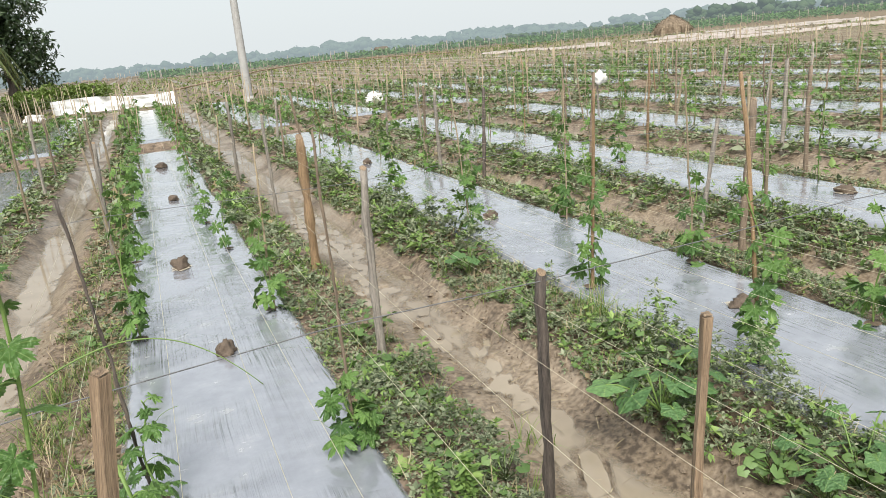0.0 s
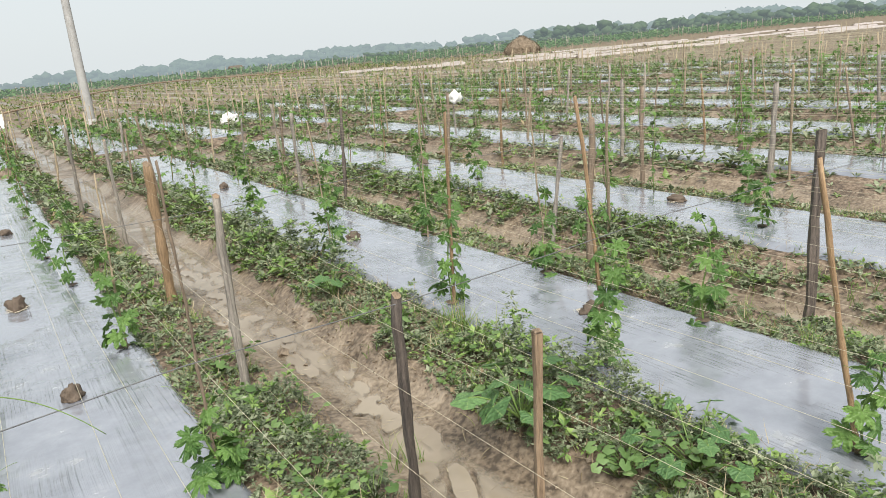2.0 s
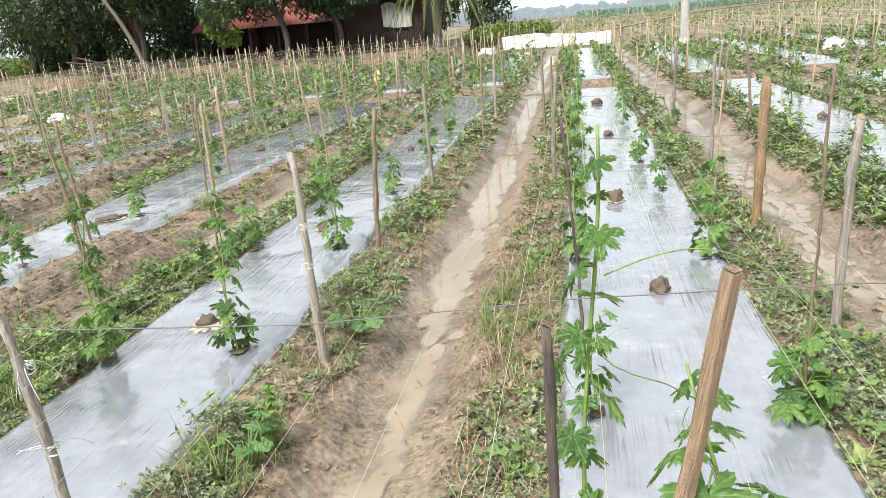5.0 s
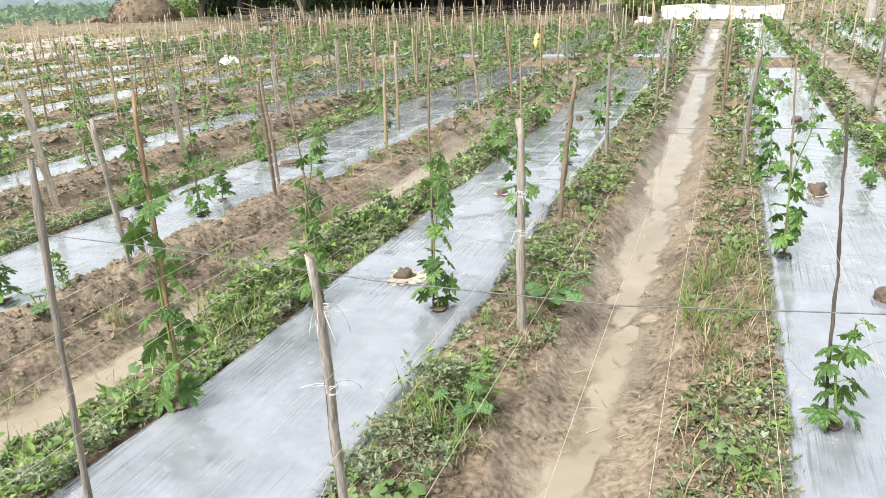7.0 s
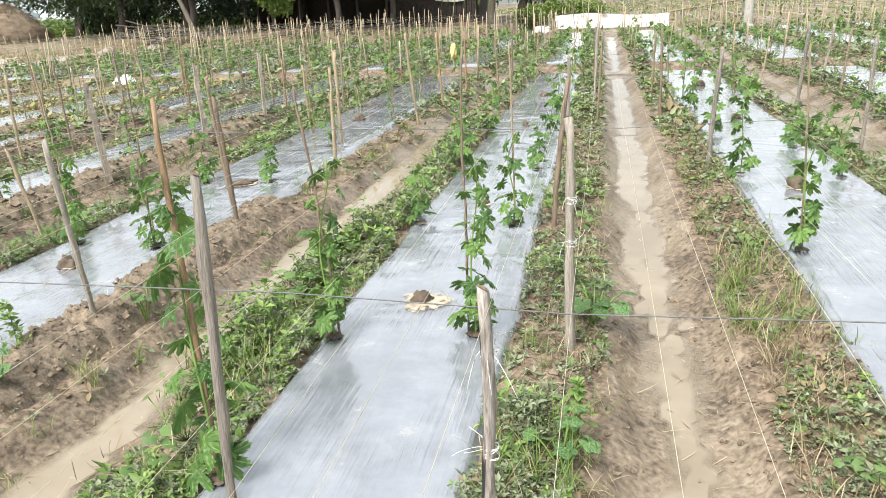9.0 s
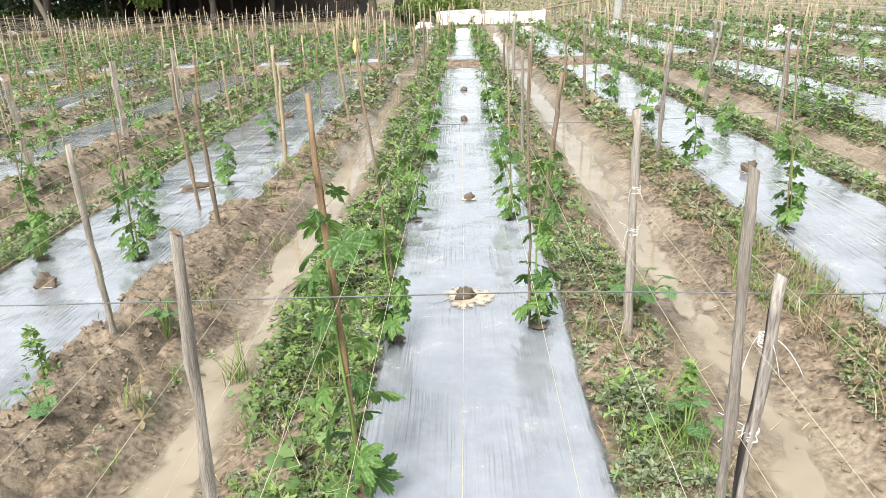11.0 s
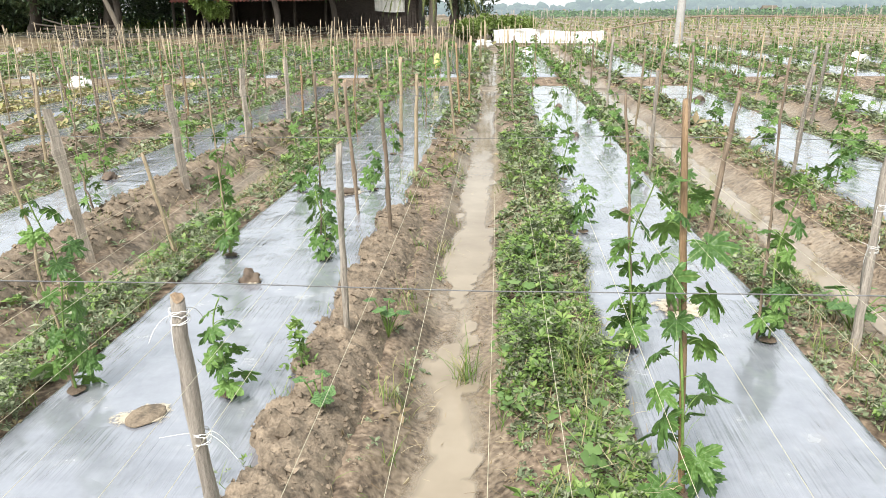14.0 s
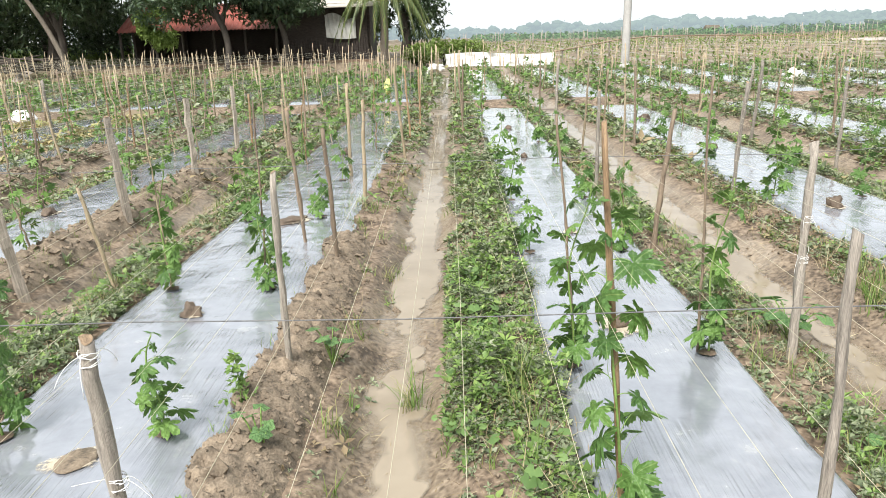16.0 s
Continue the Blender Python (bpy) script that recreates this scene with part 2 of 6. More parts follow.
MANGO = leafy("dark_tree_leaf", [(0.022, 0.042, 0.020), (0.044, 0.074, 0.034), (0.085, 0.125, 0.058)], 0.4, 0.12)
SHRUB = leafy("light_shrub_leaf", [(0.12, 0.18, 0.04), (0.18, 0.26, 0.06), (0.26, 0.34, 0.10)], 0.5, 0.25)
FROND = leafy("palm_leaflet", [(0.055, 0.092, 0.028), (0.105, 0.140, 0.045), (0.25, 0.235, 0.08)], 0.45, 0.2)
# Far leaves carry their aerial haze as a glow in the material.
CROP = leafy("far_crop_leaf", [(0.055, 0.125, 0.03), (0.085, 0.175, 0.042), (0.13, 0.24, 0.06)], 0.6, 0.2, haze_glow=0.14)
WOODS_NEAR = leafy("far_wood_leaf", [(0.03, 0.06, 0.02), (0.045, 0.08, 0.025), (0.06, 0.10, 0.03)], 0.7, 0.1, haze_glow=0.22)
WOODS_FAR = leafy("hazy_wood_leaf", [(0.03, 0.05, 0.03), (0.045, 0.07, 0.035), (0.06, 0.085, 0.045)], 0.8, 0.05, haze_glow=0.52)
BARK = plain("grey_bark", (0.03, 0.024, 0.02), (0.085, 0.07, 0.056), 5, 0.85, 0.8, 0.02, (3, 3, 0.6))
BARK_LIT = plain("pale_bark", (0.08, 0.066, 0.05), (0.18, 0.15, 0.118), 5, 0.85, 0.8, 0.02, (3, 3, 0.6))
HAY = plain("old_rice_straw", (0.12, 0.088, 0.060), (0.31, 0.24, 0.165), 2.5, 0.9, 1.0, 0.06, (1, 1, 2.5))
SHEET = plain("white_plastic_sheet", (0.70, 0.72, 0.72), (0.86, 0.87, 0.86), 3, 0.4, 0.5, 0.02)
BAG = plain("white_woven_bag", (0.62, 0.61, 0.58), (0.84, 0.83, 0.80), 9, 0.55, 0.5, 0.01)
YELLOW = plain("yellow_plastic_bag", (0.55, 0.50, 0.16), (0.75, 0.70, 0.30), 9, 0.45, 0.4, 0.01)
DUSTY = plain("dusty_far_film", (0.28, 0.23, 0.205), (0.54, 0.475, 0.44), 3, 0.35, 0.4, 0.02)
TIN = plain("red_painted_tin", (0.20, 0.052, 0.040), (0.42, 0.135, 0.10), 2, 0.5, 0.5, 0.02, (8, 1, 1))
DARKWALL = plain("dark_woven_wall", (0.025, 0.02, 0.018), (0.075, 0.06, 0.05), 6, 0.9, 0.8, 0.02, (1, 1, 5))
CANVAS = plain("grey_canvas_tarp", (0.36, 0.36, 0.34), (0.50, 0.50, 0.47), 3, 0.7, 0.4, 0.02)
CONCRETE = plain("pole_concrete", (0.30, 0.29, 0.275), (0.44, 0.43, 0.41), 3, 0.85, 0.3, 0.004)


# ---- mesh helpers ----
rng = np.random.default_rng(7)


def mesh(name, verts, faces, mats, smooth=True):
    """A mesh from arrays: verts (n, 3), faces (m, k) or a list of such."""
    me = bpy.data.meshes.new(name)
    verts = np.asarray(verts, np.float32).reshape(-1, 3)
    groups = [np.asarray(f, np.int32) for f in (faces if isinstance(faces, list) else [faces]) if len(f)]
    me.vertices.add(len(verts))
    me.vertices.foreach_set("co", verts.ravel())
    sizes = np.concatenate([np.full(len(f), f.shape[1], np.int32) for f in groups])
    me.loops.add(int(sizes.sum()))
    me.loops.foreach_set("vertex_index", np.concatenate([f.ravel() for f in groups]))
    me.polygons.add(len(sizes))
    me.polygons.foreach_set("loop_start", np.concatenate([[0], np.cumsum(sizes)[:-1]]).astype(np.int32))
    me.polygons.foreach_set("loop_total", sizes)
    me.polygons.foreach_set("use_smooth", np.full(len(sizes), smooth))
    for m in mats if isinstance(mats, (list, tuple)) else [mats]:
        me.materials.append(m)
    me.update(calc_edges=True)
    me.validate()
    return me


def thing(name, label, category, group="", at=None, data=None, kind=""):
    ob = new(name, data)
    if at is not None:
        ob.matrix_world = at
    return tagged(ob, label, category, group, kind)


def child(name, me, parent, label="", m=None):
    ob = new(name, me)
    ob.parent = parent
    if m is not None:
        ob.matrix_basis = m
    return tagged(ob, label)


def tube(points, radii, sides=8, cap=True, wobble=0.0, seed=0):
    """Arrays of a tube along points."""
    r = np.random.default_rng(seed)
    pts = np.asarray(points, float)
    tang = np.gradient(pts, axis=0)
    tang /= np.linalg.norm(tang, axis=1, keepdims=True) + 1e-9
    ref = np.where(np.abs(tang[:, 2:3]) > 0.9, [[1.0, 0, 0]], [[0, 0, 1.0]])
    u = np.cross(tang, ref)
    u /= np.linalg.norm(u, axis=1, keepdims=True) + 1e-9
    v = np.cross(tang, u)
    a = np.linspace(0, 2 * np.pi, sides, endpoint=False)
    rad = np.broadcast_to(np.asarray(radii, float), (len(pts),))[:, None] * (1 + wobble * r.normal(size=(len(pts), sides)))
    ring = pts[:, None] + rad[..., None] * (np.cos(a)[None, :, None] * u[:, None] + np.sin(a)[None, :, None] * v[:, None])
    verts = ring.reshape(-1, 3)
    i, j = np.meshgrid(np.arange(len(pts) - 1), np.arange(sides), indexing="ij")
    k = (j + 1) % sides
    quads = np.stack([i * sides + j, i * sides + k, (i + 1) * sides + k, (i + 1) * sides + j], -1).reshape(-1, 4)
    faces = [quads]
    if cap:
        n = len(verts)
        verts = np.concatenate([verts, pts[:1], pts[-1:]])
        s = np.arange(sides)
        low = np.stack([np.full(sides, n), (s + 1) % sides, s], -1)
        top = (len(pts) - 1) * sides
        high = np.stack([np.full(sides, n + 1), top + s, top + (s + 1) % sides], -1)
        faces.append(np.concatenate([low, high]))
    return verts, faces


def joined(pieces):
    """Several (verts, faces list) as one."""
    vs, by, base = [], {}, 0
    for v, fs in pieces:
        v = np.asarray(v, float).reshape(-1, 3)
        for f in fs if isinstance(fs, list) else [fs]:
            f = np.asarray(f)
            by.setdefault(f.shape[1], []).append(f + base)
        vs.append(v)
        base += len(v)
    return np.concatenate(vs), [np.concatenate(f) for f in by.values()]


def lattice(ix, iy, seed):
    h = (ix.astype(np.int64) * 374761393 + iy.astype(np.int64) * 668265263 + seed * 974634777) & 0x7FFFFFFF
    h = ((h ^ (h >> 13)) * 1274126177) & 0x7FFFFFFF
    return ((h ^ (h >> 16)) & 0xFFFF) / 65535.0 * 2 - 1


def smooth_noise(x, y, size, seed=0, octaves=1):
    """Value noise in -1..1 with features of that size in metres."""
    out, amp, total = 0.0, 1.0, 0.0
    for o in range(octaves):
        fx, fy = x / size, y / size
        ix, iy = np.floor(fx), np.floor(fy)
        tx, ty = fx - ix, fy - iy
        tx, ty = tx * tx * (3 - 2 * tx), ty * ty * (3 - 2 * ty)
        a, b = lattice(ix, iy, seed + o), lattice(ix + 1, iy, seed + o)
        c, d = lattice(ix, iy + 1, seed + o), lattice(ix + 1, iy + 1, seed + o)
        out = out + amp * ((a * (1 - tx) + b * tx) * (1 - ty) + (c * (1 - tx) + d * tx) * ty)
        total += amp
        amp, size = amp * 0.5, size * 0.5
    return out / total


def leaf_arrays(pos, yaw, tilt, roll, length, width, six=True, fold=0.18, droop=0.15):
    """Folded pointed leaves: two quads each (six) or two triangles."""
    cy, sy, ct, st = np.cos(yaw), np.sin(yaw), np.cos(tilt), np.sin(tilt)
    u = np.stack([cy * ct, sy * ct, st], -1)
    v0 = np.stack([-sy, cy, 0 * cy], -1)
    n0 = np.cross(u, v0)
    cr, sr = np.cos(roll)[:, None], np.sin(roll)[:, None]
    v, n = cr * v0 + sr * n0, cr * n0 - sr * v0
    L, W = length[:, None], width[:, None]
    tip = pos + L * u - droop * L * n
    k = np.arange(len(pos))
    if six:
        a, b = 0.3 * L * u + fold * W * n - 0.25 * droop * L * n, 0.72 * L * u + fold * 0.7 * W * n - 0.66 * droop * L * n
        vs = np.stack([pos, pos + a + 0.5 * W * v, pos + b + 0.36 * W * v, tip, pos + b - 0.36 * W * v, pos + a - 0.5 * W * v], 1)
        f = np.concatenate([np.stack([6 * k, 6 * k + 1, 6 * k + 2, 6 * k + 3], -1), np.stack([6 * k, 6 * k + 3, 6 * k + 4, 6 * k + 5], -1)])
    else:
        a = 0.45 * L * u + fold * W * n
        vs = np.stack([pos, pos + a + 0.5 * W * v, tip, pos + a - 0.5 * W * v], 1)
        f = np.concatenate([np.stack([4 * k, 4 * k + 1, 4 * k + 2], -1), np.stack([4 * k, 4 * k + 2, 4 * k + 3], -1)])
    return vs.reshape(-1, 3), f


def ribbons(pos, yaw, tilt, length, width, bend):
    """Narrow blades of three segments that bow over."""
    m = len(pos)
    side = np.stack([-np.sin(yaw), np.cos(yaw), 0 * yaw], -1)
    rows, p, t = [], pos.copy(), tilt.copy()
    for k in range(4):
        w = (width * (1, 0.9, 0.6, 0.08)[k])[:, None]
        rows += [p - 0.5 * w * side, p + 0.5 * w * side]
        p = p + (length / 3)[:, None] * np.stack([np.cos(yaw) * np.cos(t), np.sin(yaw) * np.cos(t), np.sin(t)], -1)
        t = t - bend
    vs = np.stack(rows, 1).reshape(-1, 3)
    k = 8 * np.arange(m)[:, None]
    f = np.concatenate([k + np.array([[2 * s, 2 * s + 1, 2 * s + 3, 2 * s + 2]]) for s in range(3)])
    return vs, f


def scatter_leaves(r, pos, length, spread=0.5, aspect=0.5, up=0.5, six=True):
    n = len(pos)
    ln = length * r.uniform(0.6, 1.4, n)
    return leaf_arrays(pos, r.uniform(0, 2 * np.pi, n), r.normal(up * 0.6, spread, n), r.normal(0, 0.5, n), ln, ln * aspect * r.uniform(0.8, 1.2, n), six)


# ---- ground ----
# Beds: middle and half width of the film. The furrows lie between them.
BEDS = [(-19.3, 0.5), (-17.1, 0.5), (-14.9, 0.5), (-12.75, 0.5), (-10.65, 0.5), (-8.85, 0.40), (-6.75, 0.46), (-4.64, 0.52), (-2.28, 0.48), (0.12, 0.53),
        (2.70, 0.53), (5.13, 0.54), (7.75, 0.5), (10.15, 0.54), (12.85, 0.5), (15.5, 0.5), (18.1, 0.5), (20.7, 0.5), (23.3, 0.5), (25.9, 0.5)]
CX, HW = np.array([b[0] for b in BEDS]), np.array([b[1] for b in BEDS])
CROSS0, CROSS1, END = 15.2, 16.5, 30.5


def edge_gap(x):
    """Metres from the nearest bed's film edge (below 0: on the bed)."""
    d = np.abs(x[..., None] - CX) - HW
    return d.min(-1)


def step(a, b, v):
    t = np.clip((v - a) / (b - a), 0, 1)
    return t * t * (3 - 2 * t)


def footprints(x, y):
    """Foot-shaped hollows with pushed-up rims along the nearer furrows."""
    out = 0 * x
    q = np.random.default_rng(17)
    for fx in (-3.44, -1.10, 1.41, 3.91):
        fy = 0.9
        while fy < 8:
            fy += q.uniform(0.06, 0.22)
            px, a = fx + q.normal(0, 0.13), q.normal(0, 0.5)
            deep, ln, wd = q.uniform(0.008, 0.032) * (1.6 if fx > 1 else 1.0), q.uniform(0.07, 0.13), q.uniform(0.036, 0.055)
            near = (np.abs(x - px) < 0.24) & (np.abs(y - fy) < 0.24)
            if not near.any():
                continue
            dx, dy = x[near] - px, y[near] - fy
            u, v = (dx * math.cos(a) + dy * math.sin(a)) / wd, (dy * math.cos(a) - dx * math.sin(a)) / ln
            r = np.sqrt(u * u + v * v)
            out[near] += -deep * (1 - step(0.6, 1.1, r)) + 0.4 * deep * np.exp(-((r - 1.25) / 0.22) ** 2)
    return out


def ground_z(x, y):
    x, y = np.broadcast_arrays(np.asarray(x, float), np.asarray(y, float))
    s = edge_gap(x + 0.05 * smooth_noise(x, y, 0.5, 3, 2) * (np.abs(x) < 30))
    low = step(0.36, 0.56, s)
    lumps = (0.03 * smooth_noise(x, y, 0.2, 11, 2) + 0.028 * np.abs(smooth_noise(x, y, 0.09, 13, 3))) * step(-0.02, 0.1, s) * (1 - step(0.38, 0.56, s))
    shoulder = -0.045 - 0.05 * step(0.0, 0.3, s)
    pits = np.clip(smooth_noise(x, y, 0.17, 25, 1) - 0.45, 0, 1)
    bottom = -0.203 + 0.012 * smooth_noise(x, y, 0.6, 21, 2) + 0.013 * smooth_noise(x, y, 0.2, 23, 3) - 0.02 * pits + footprints(x, y)
    bottom = bottom - 0.034 * (1 - step(0.03, 0.20, np.abs(s - 0.70 + 0.08 * smooth_noise(0 * x + 5.0, y, 0.8, 29, 2)))) + 0.010
    z = shoulder * (1 - low) + bottom * low + lumps
    for side_x, back_x, reach, seed in ((-6.26, -5.92, 0.10, 53), (-8.42, -8.02, 0.10, 59), (-10.12, -9.75, 0.10, 61)):
        rim = side_x - reach * np.clip(smooth_noise(0 * x + 2.0, y, 0.5, seed, 3) + 0.2, -0.3, 1)
        heap = step(rim - 0.035, rim + 0.02, x) * (1 - step(back_x - 0.2, back_x, x)) * (1 - step(9.5, 11.0, y))
        z = z + heap * (0.075 + 0.02 * smooth_noise(x, y, 0.12, seed + 5, 2))
    cross = step(CROSS0 - 0.25, CROSS0 + 0.15, y) * (1 - step(CROSS1 - 0.15, CROSS1 + 0.25, y))
    z = z * (1 - cross) + (-0.19 + 0.03 * smooth_noise(x, y, 0.3, 31, 2)) * cross
    inside = step(-20.6, -19.9, x) * (1 - step(27.8, 28.4, x)) * (1 - step(END, END + 0.6, y)) * step(-4.5, -3.5, y)
    flat = -0.10 + 0.05 * smooth_noise(x, y, 1.7, 41, 2) * (np.hypot(x, y) < 90)
    z = z * inside + flat * (1 - inside)
    mound = 0.5 * step(29.0, 31.2, y) * (1 - step(-5.8, -4.6, x)) * step(-48, -44, x) * (1 - step(48, 52, y))
    return z + mound


def axis(parts):
    out = [np.arange(a, b, d) for a, b, d in parts]
    return np.unique(np.concatenate(out).round(4))


far_steps = np.array([60, 70, 85, 100, 130, 170, 230, 320, 450, 700, 1100, 2000, 4000.0])
gx = np.unique(np.concatenate([-far_steps, axis([(-60, -21, 1.5), (-21, -7, 0.15), (-7, -5.16, 0.05), (-5.16, -4.2, 0.12), (-4.2, -2.72, 0.028), (-2.72, -1.84, 0.12), (-1.84, -0.37, 0.028), (-0.37, 0.63, 0.12), (0.63, 2.2, 0.028), (2.2, 3.2, 0.12), (3.2, 4.7, 0.035), (4.7, 14, 0.13), (14, 29, 0.3), (29, 60, 1.5)]), far_steps]))
gy = np.unique(np.concatenate([-far_steps, axis([(-60, -4, 3), (-4, 0.4, 0.2), (0.4, 6, 0.05), (6, 9, 0.09), (9, 18, 0.25), (18, 33, 0.5), (33, 60, 1.5)]), far_steps]))
X, Y = np.meshgrid(gx, gy)
Z = ground_z(X, Y)
ni, nj = X.shape
ii, jj = np.meshgrid(np.arange(ni - 1), np.arange(nj - 1), indexing="ij")
quads = np.stack([ii * nj + jj, ii * nj + jj + 1, (ii + 1) * nj + jj + 1, (ii + 1) * nj + jj], -1).reshape(-1, 4)
gm = mesh("ground", np.stack([X, Y, Z], -1), quads, SOIL)
wet = (step(0.30, 0.5, edge_gap(X)) * (np.abs(X) < 30)).astype(np.float32)
stubble = np.clip(step(END, END + 1.5, Y) + step(19.5, 20.5, -X) + step(27.5, 28.5, X) + 0.85 * step(-9.3, -10.6, X) * (X < -9), 0, 1).astype(np.float32)
for key, values in (("wet", wet), ("stubble", stubble)):
    a = gm.attributes.new(key, "FLOAT", "POINT")
    a.data.foreach_set("value", values.ravel())
thing("ground", "wet brown soil in furrows with shoulders and open fields beyond", "ground", data=gm, kind="structure")


# ---- film on the beds ----
def grid_faces(n, m):
    i, j = np.meshgrid(np.arange(n - 1), np.arange(m - 1), indexing="ij")
    return np.stack([i * m + j, i * m + j + 1, (i + 1) * m + j + 1, (i + 1) * m + j], -1).reshape(-1, 4)


def film(cx, hw, y0, y1, fine):
    """A sheet of mulch film, slightly crowned and puckered, with its two pleated edges tucked into the soil."""
    seed = int(abs(cx) * 100)

    def surface(us, ys, pleat):
        U, V = np.meshgrid(us, ys)
        left = hw + 0.035 * smooth_noise(V * 0 + 3.1 + cx, V, 0.7, seed, 3)
        right = hw + 0.035 * smooth_noise(V * 0 + 9.7 + cx, V, 0.7, seed + 1, 3)
        if fine and -5 < cx < -4:
            right = right + 0.09
        xs = cx + np.where(U < 0, U * left, U * right)
        z = 0.004 - 0.012 * U**2 - 0.06 * step(0.86, 1.0, np.abs(U))
        z = z - 0.07 * (1 - step(y0, y0 + 0.2, V)) - 0.07 * step(y1 - 0.25, y1 - 0.05, V)
        z = z + 0.0035 * smooth_noise(xs * 2.5 + 0.7 * V, V * 0.5, 0.12, seed + 3, 2) * step(0.0, 0.9, np.abs(U))
        z = z + pleat * (np.abs(U) - 0.78) / 0.22 * smooth_noise(0.2 * xs, V, 0.035, seed + 5, 2)
        return np.stack([xs, V, z], -1), grid_faces(*U.shape)

    ob = thing("mulch_film", "silver-grey plastic mulch film, wrinkled, stretched over a raised bed", "plastic film", "films on the beds")
    du, dv = (0.035, 0.05) if fine else (0.1, 0.25)
    child("sheet", mesh("sheet", *surface(np.linspace(-0.78, 0.78, int(1.56 * hw / du) | 1), np.arange(y0, y1, dv), 0.0), FILM), ob)
    for side in (-1, 1):
        us = side * np.linspace(0.78, 1.0, 6 if fine else 4)
        child("tucked_edge", mesh("tucked_edge", *surface(us, np.arange(y0, y1, 0.03 if fine else 0.25), 0.007 if fine else 0.0), FILM), ob, "pleated film edge tucked into the soil")


for cx, hw in BEDS:
    near = -7.5 < cx < 6
    film(cx, hw, -2.5 if near else -1.5, CROSS0 - 0.4, near)
    film(cx, hw * 0.95, CROSS1 + 0.42, END - 0.2, False)

# ---- water standing in the furrows ----
LEVEL = -0.199
mids = [(a[0] + a[1] + b[0] - b[1]) / 2 for a, b in zip(BEDS[:-1], BEDS[1:])]


WET = {-8: 0.012, -6: 0.018, -3: 0.009, -1: 0.003, 1: -0.011, 4: 0.0}


def puddle(fx, y0, y1, fine):
    """A sheet of water with its depth over the mud, so that it thins out at its rim."""
    us, ys = np.arange(fx - 0.5, fx + 0.5, 0.03 if fine else 0.1), np.arange(y0, y1, 0.06 if fine else 0.4)
    U, V = np.meshgrid(us, ys)
    n, m = U.shape
    i, j = np.meshgrid(np.arange(n - 1), np.arange(m - 1), indexing="ij")
    q = np.stack([i * m + j, i * m + j + 1, (i + 1) * m + j + 1, (i + 1) * m + j], -1).reshape(-1, 4)
    top = LEVEL + WET.get(round(fx), 0.0)
    depth = (top - ground_z(U, V)).ravel()
    me = mesh("puddle", np.stack([U, V, 0 * U + top], -1), q, WATER)
    a = me.attributes.new("depth", "FLOAT", "POINT")
    a.data.foreach_set("value", depth.astype(np.float32))
    thing("puddle", "shallow muddy water standing in a furrow", "puddle", "puddles in the furrows", data=me)


for k, fx in enumerate(mids):
    close = -6 < fx < 5
    puddle(fx, 0.5 if close else -1.5, 9.0 if close else CROSS0 + 0.2, close)
    if close:
        puddle(fx, 8.98, CROSS0 + 0.2, False)
    puddle(fx, CROSS1 - 0.2, END, False)


# ---- posts and stakes ----
def stick_mesh(name, h, r, mat, seed, sides=8, knots=True, square=False, bend=0.009, cut=None):
    """A cut stick: taper, slight bends, knots, a slanted top; base 0.25 m below its foot."""
    q = np.random.default_rng(seed)
    n = (30 if r < 0.008 and h > 1.15 else 15) if h > 0.6 else 10
    zs = np.linspace(-0.25, h, n)
    path = np.stack([bend * np.cumsum(q.normal(0, 0.35, n)), bend * np.cumsum(q.normal(0, 0.35, n)), zs], -1)
    path[:, :2] -= path[2, :2]
    rad = r * np.linspace(1.08, 0.88, n) * q.uniform(0.9, 1.1, n)
    if knots:
        rad[3::4] *= 1.16
    v, f = tube(path, rad, 4 if square else sides, True, 0.07 if square else 0.11, seed)
    top = v[:, 2] > h - 0.03
    slant = (0.2 if square else 0.6) * q.choice([-1, 1])
    v[top, 2] += slant * (v[top, 0] - path[-1, 0])
    body = mesh(name, v, f, mat, not square)
    if cut is None:
        return body
    ring = np.append(path[-1:, :2] + 0.93 * (v[-2 - (4 if square else sides):-2, :2] - path[-1, :2]), path[-1:, :2], 0)
    k = np.arange(len(ring) - 1)
    cv = np.c_[ring, h + 0.003 + slant * (ring[:, 0] - path[-1, 0])]
    return body, mesh("cut_end", cv, np.stack([k, (k + 1) % len(k), 0 * k + len(k)], -1), cut)


def coil(z, r, turns, seed, wire=0.0011):
    """A few rough turns of twine."""
    q = np.random.default_rng(seed)
    a = np.linspace(0, 2 * np.pi * turns, 14 * turns)
    rr = r + 0.002 + q.uniform(0, 0.0025, len(a))
    return tube(np.stack([rr * np.cos(a), rr * np.sin(a), z + 0.003 * turns * np.sin(a / 2.3) + q.normal(0, 0.0015, len(a))], -1), wire, 5)


def wrap_mesh(z, r, seed, tails=4):
    q = np.random.default_rng(seed)
    bits = [coil(z, r, 5, seed)]
    for _ in range(tails):
        a, ln = q.uniform(0, 6.28), q.uniform(0.03, 0.10)
        t = np.linspace(0, 1, 7)
        bits.append(tube(np.stack([(r + ln * t) * np.cos(a + 0.3 * t), (r + ln * t) * np.sin(a + 0.3 * t), z - 0.06 * t**2 * q.uniform(-0.5, 2) + 0.01], -1), 0.0008, 4))
    return mesh("twine", *joined(bits), TWINE)


def lean(x, y, z, tx, ty, tz):
    """The pose of a stick whose foot is at (x, y, z) and whose top is at (tx, ty, tz)."""
    way = Vector((tx - x, ty - y, tz - z))
    return Matrix.Translation((x, y, z)) @ way.to_track_quat("Z", "Y").to_matrix().to_4x4(), way.length


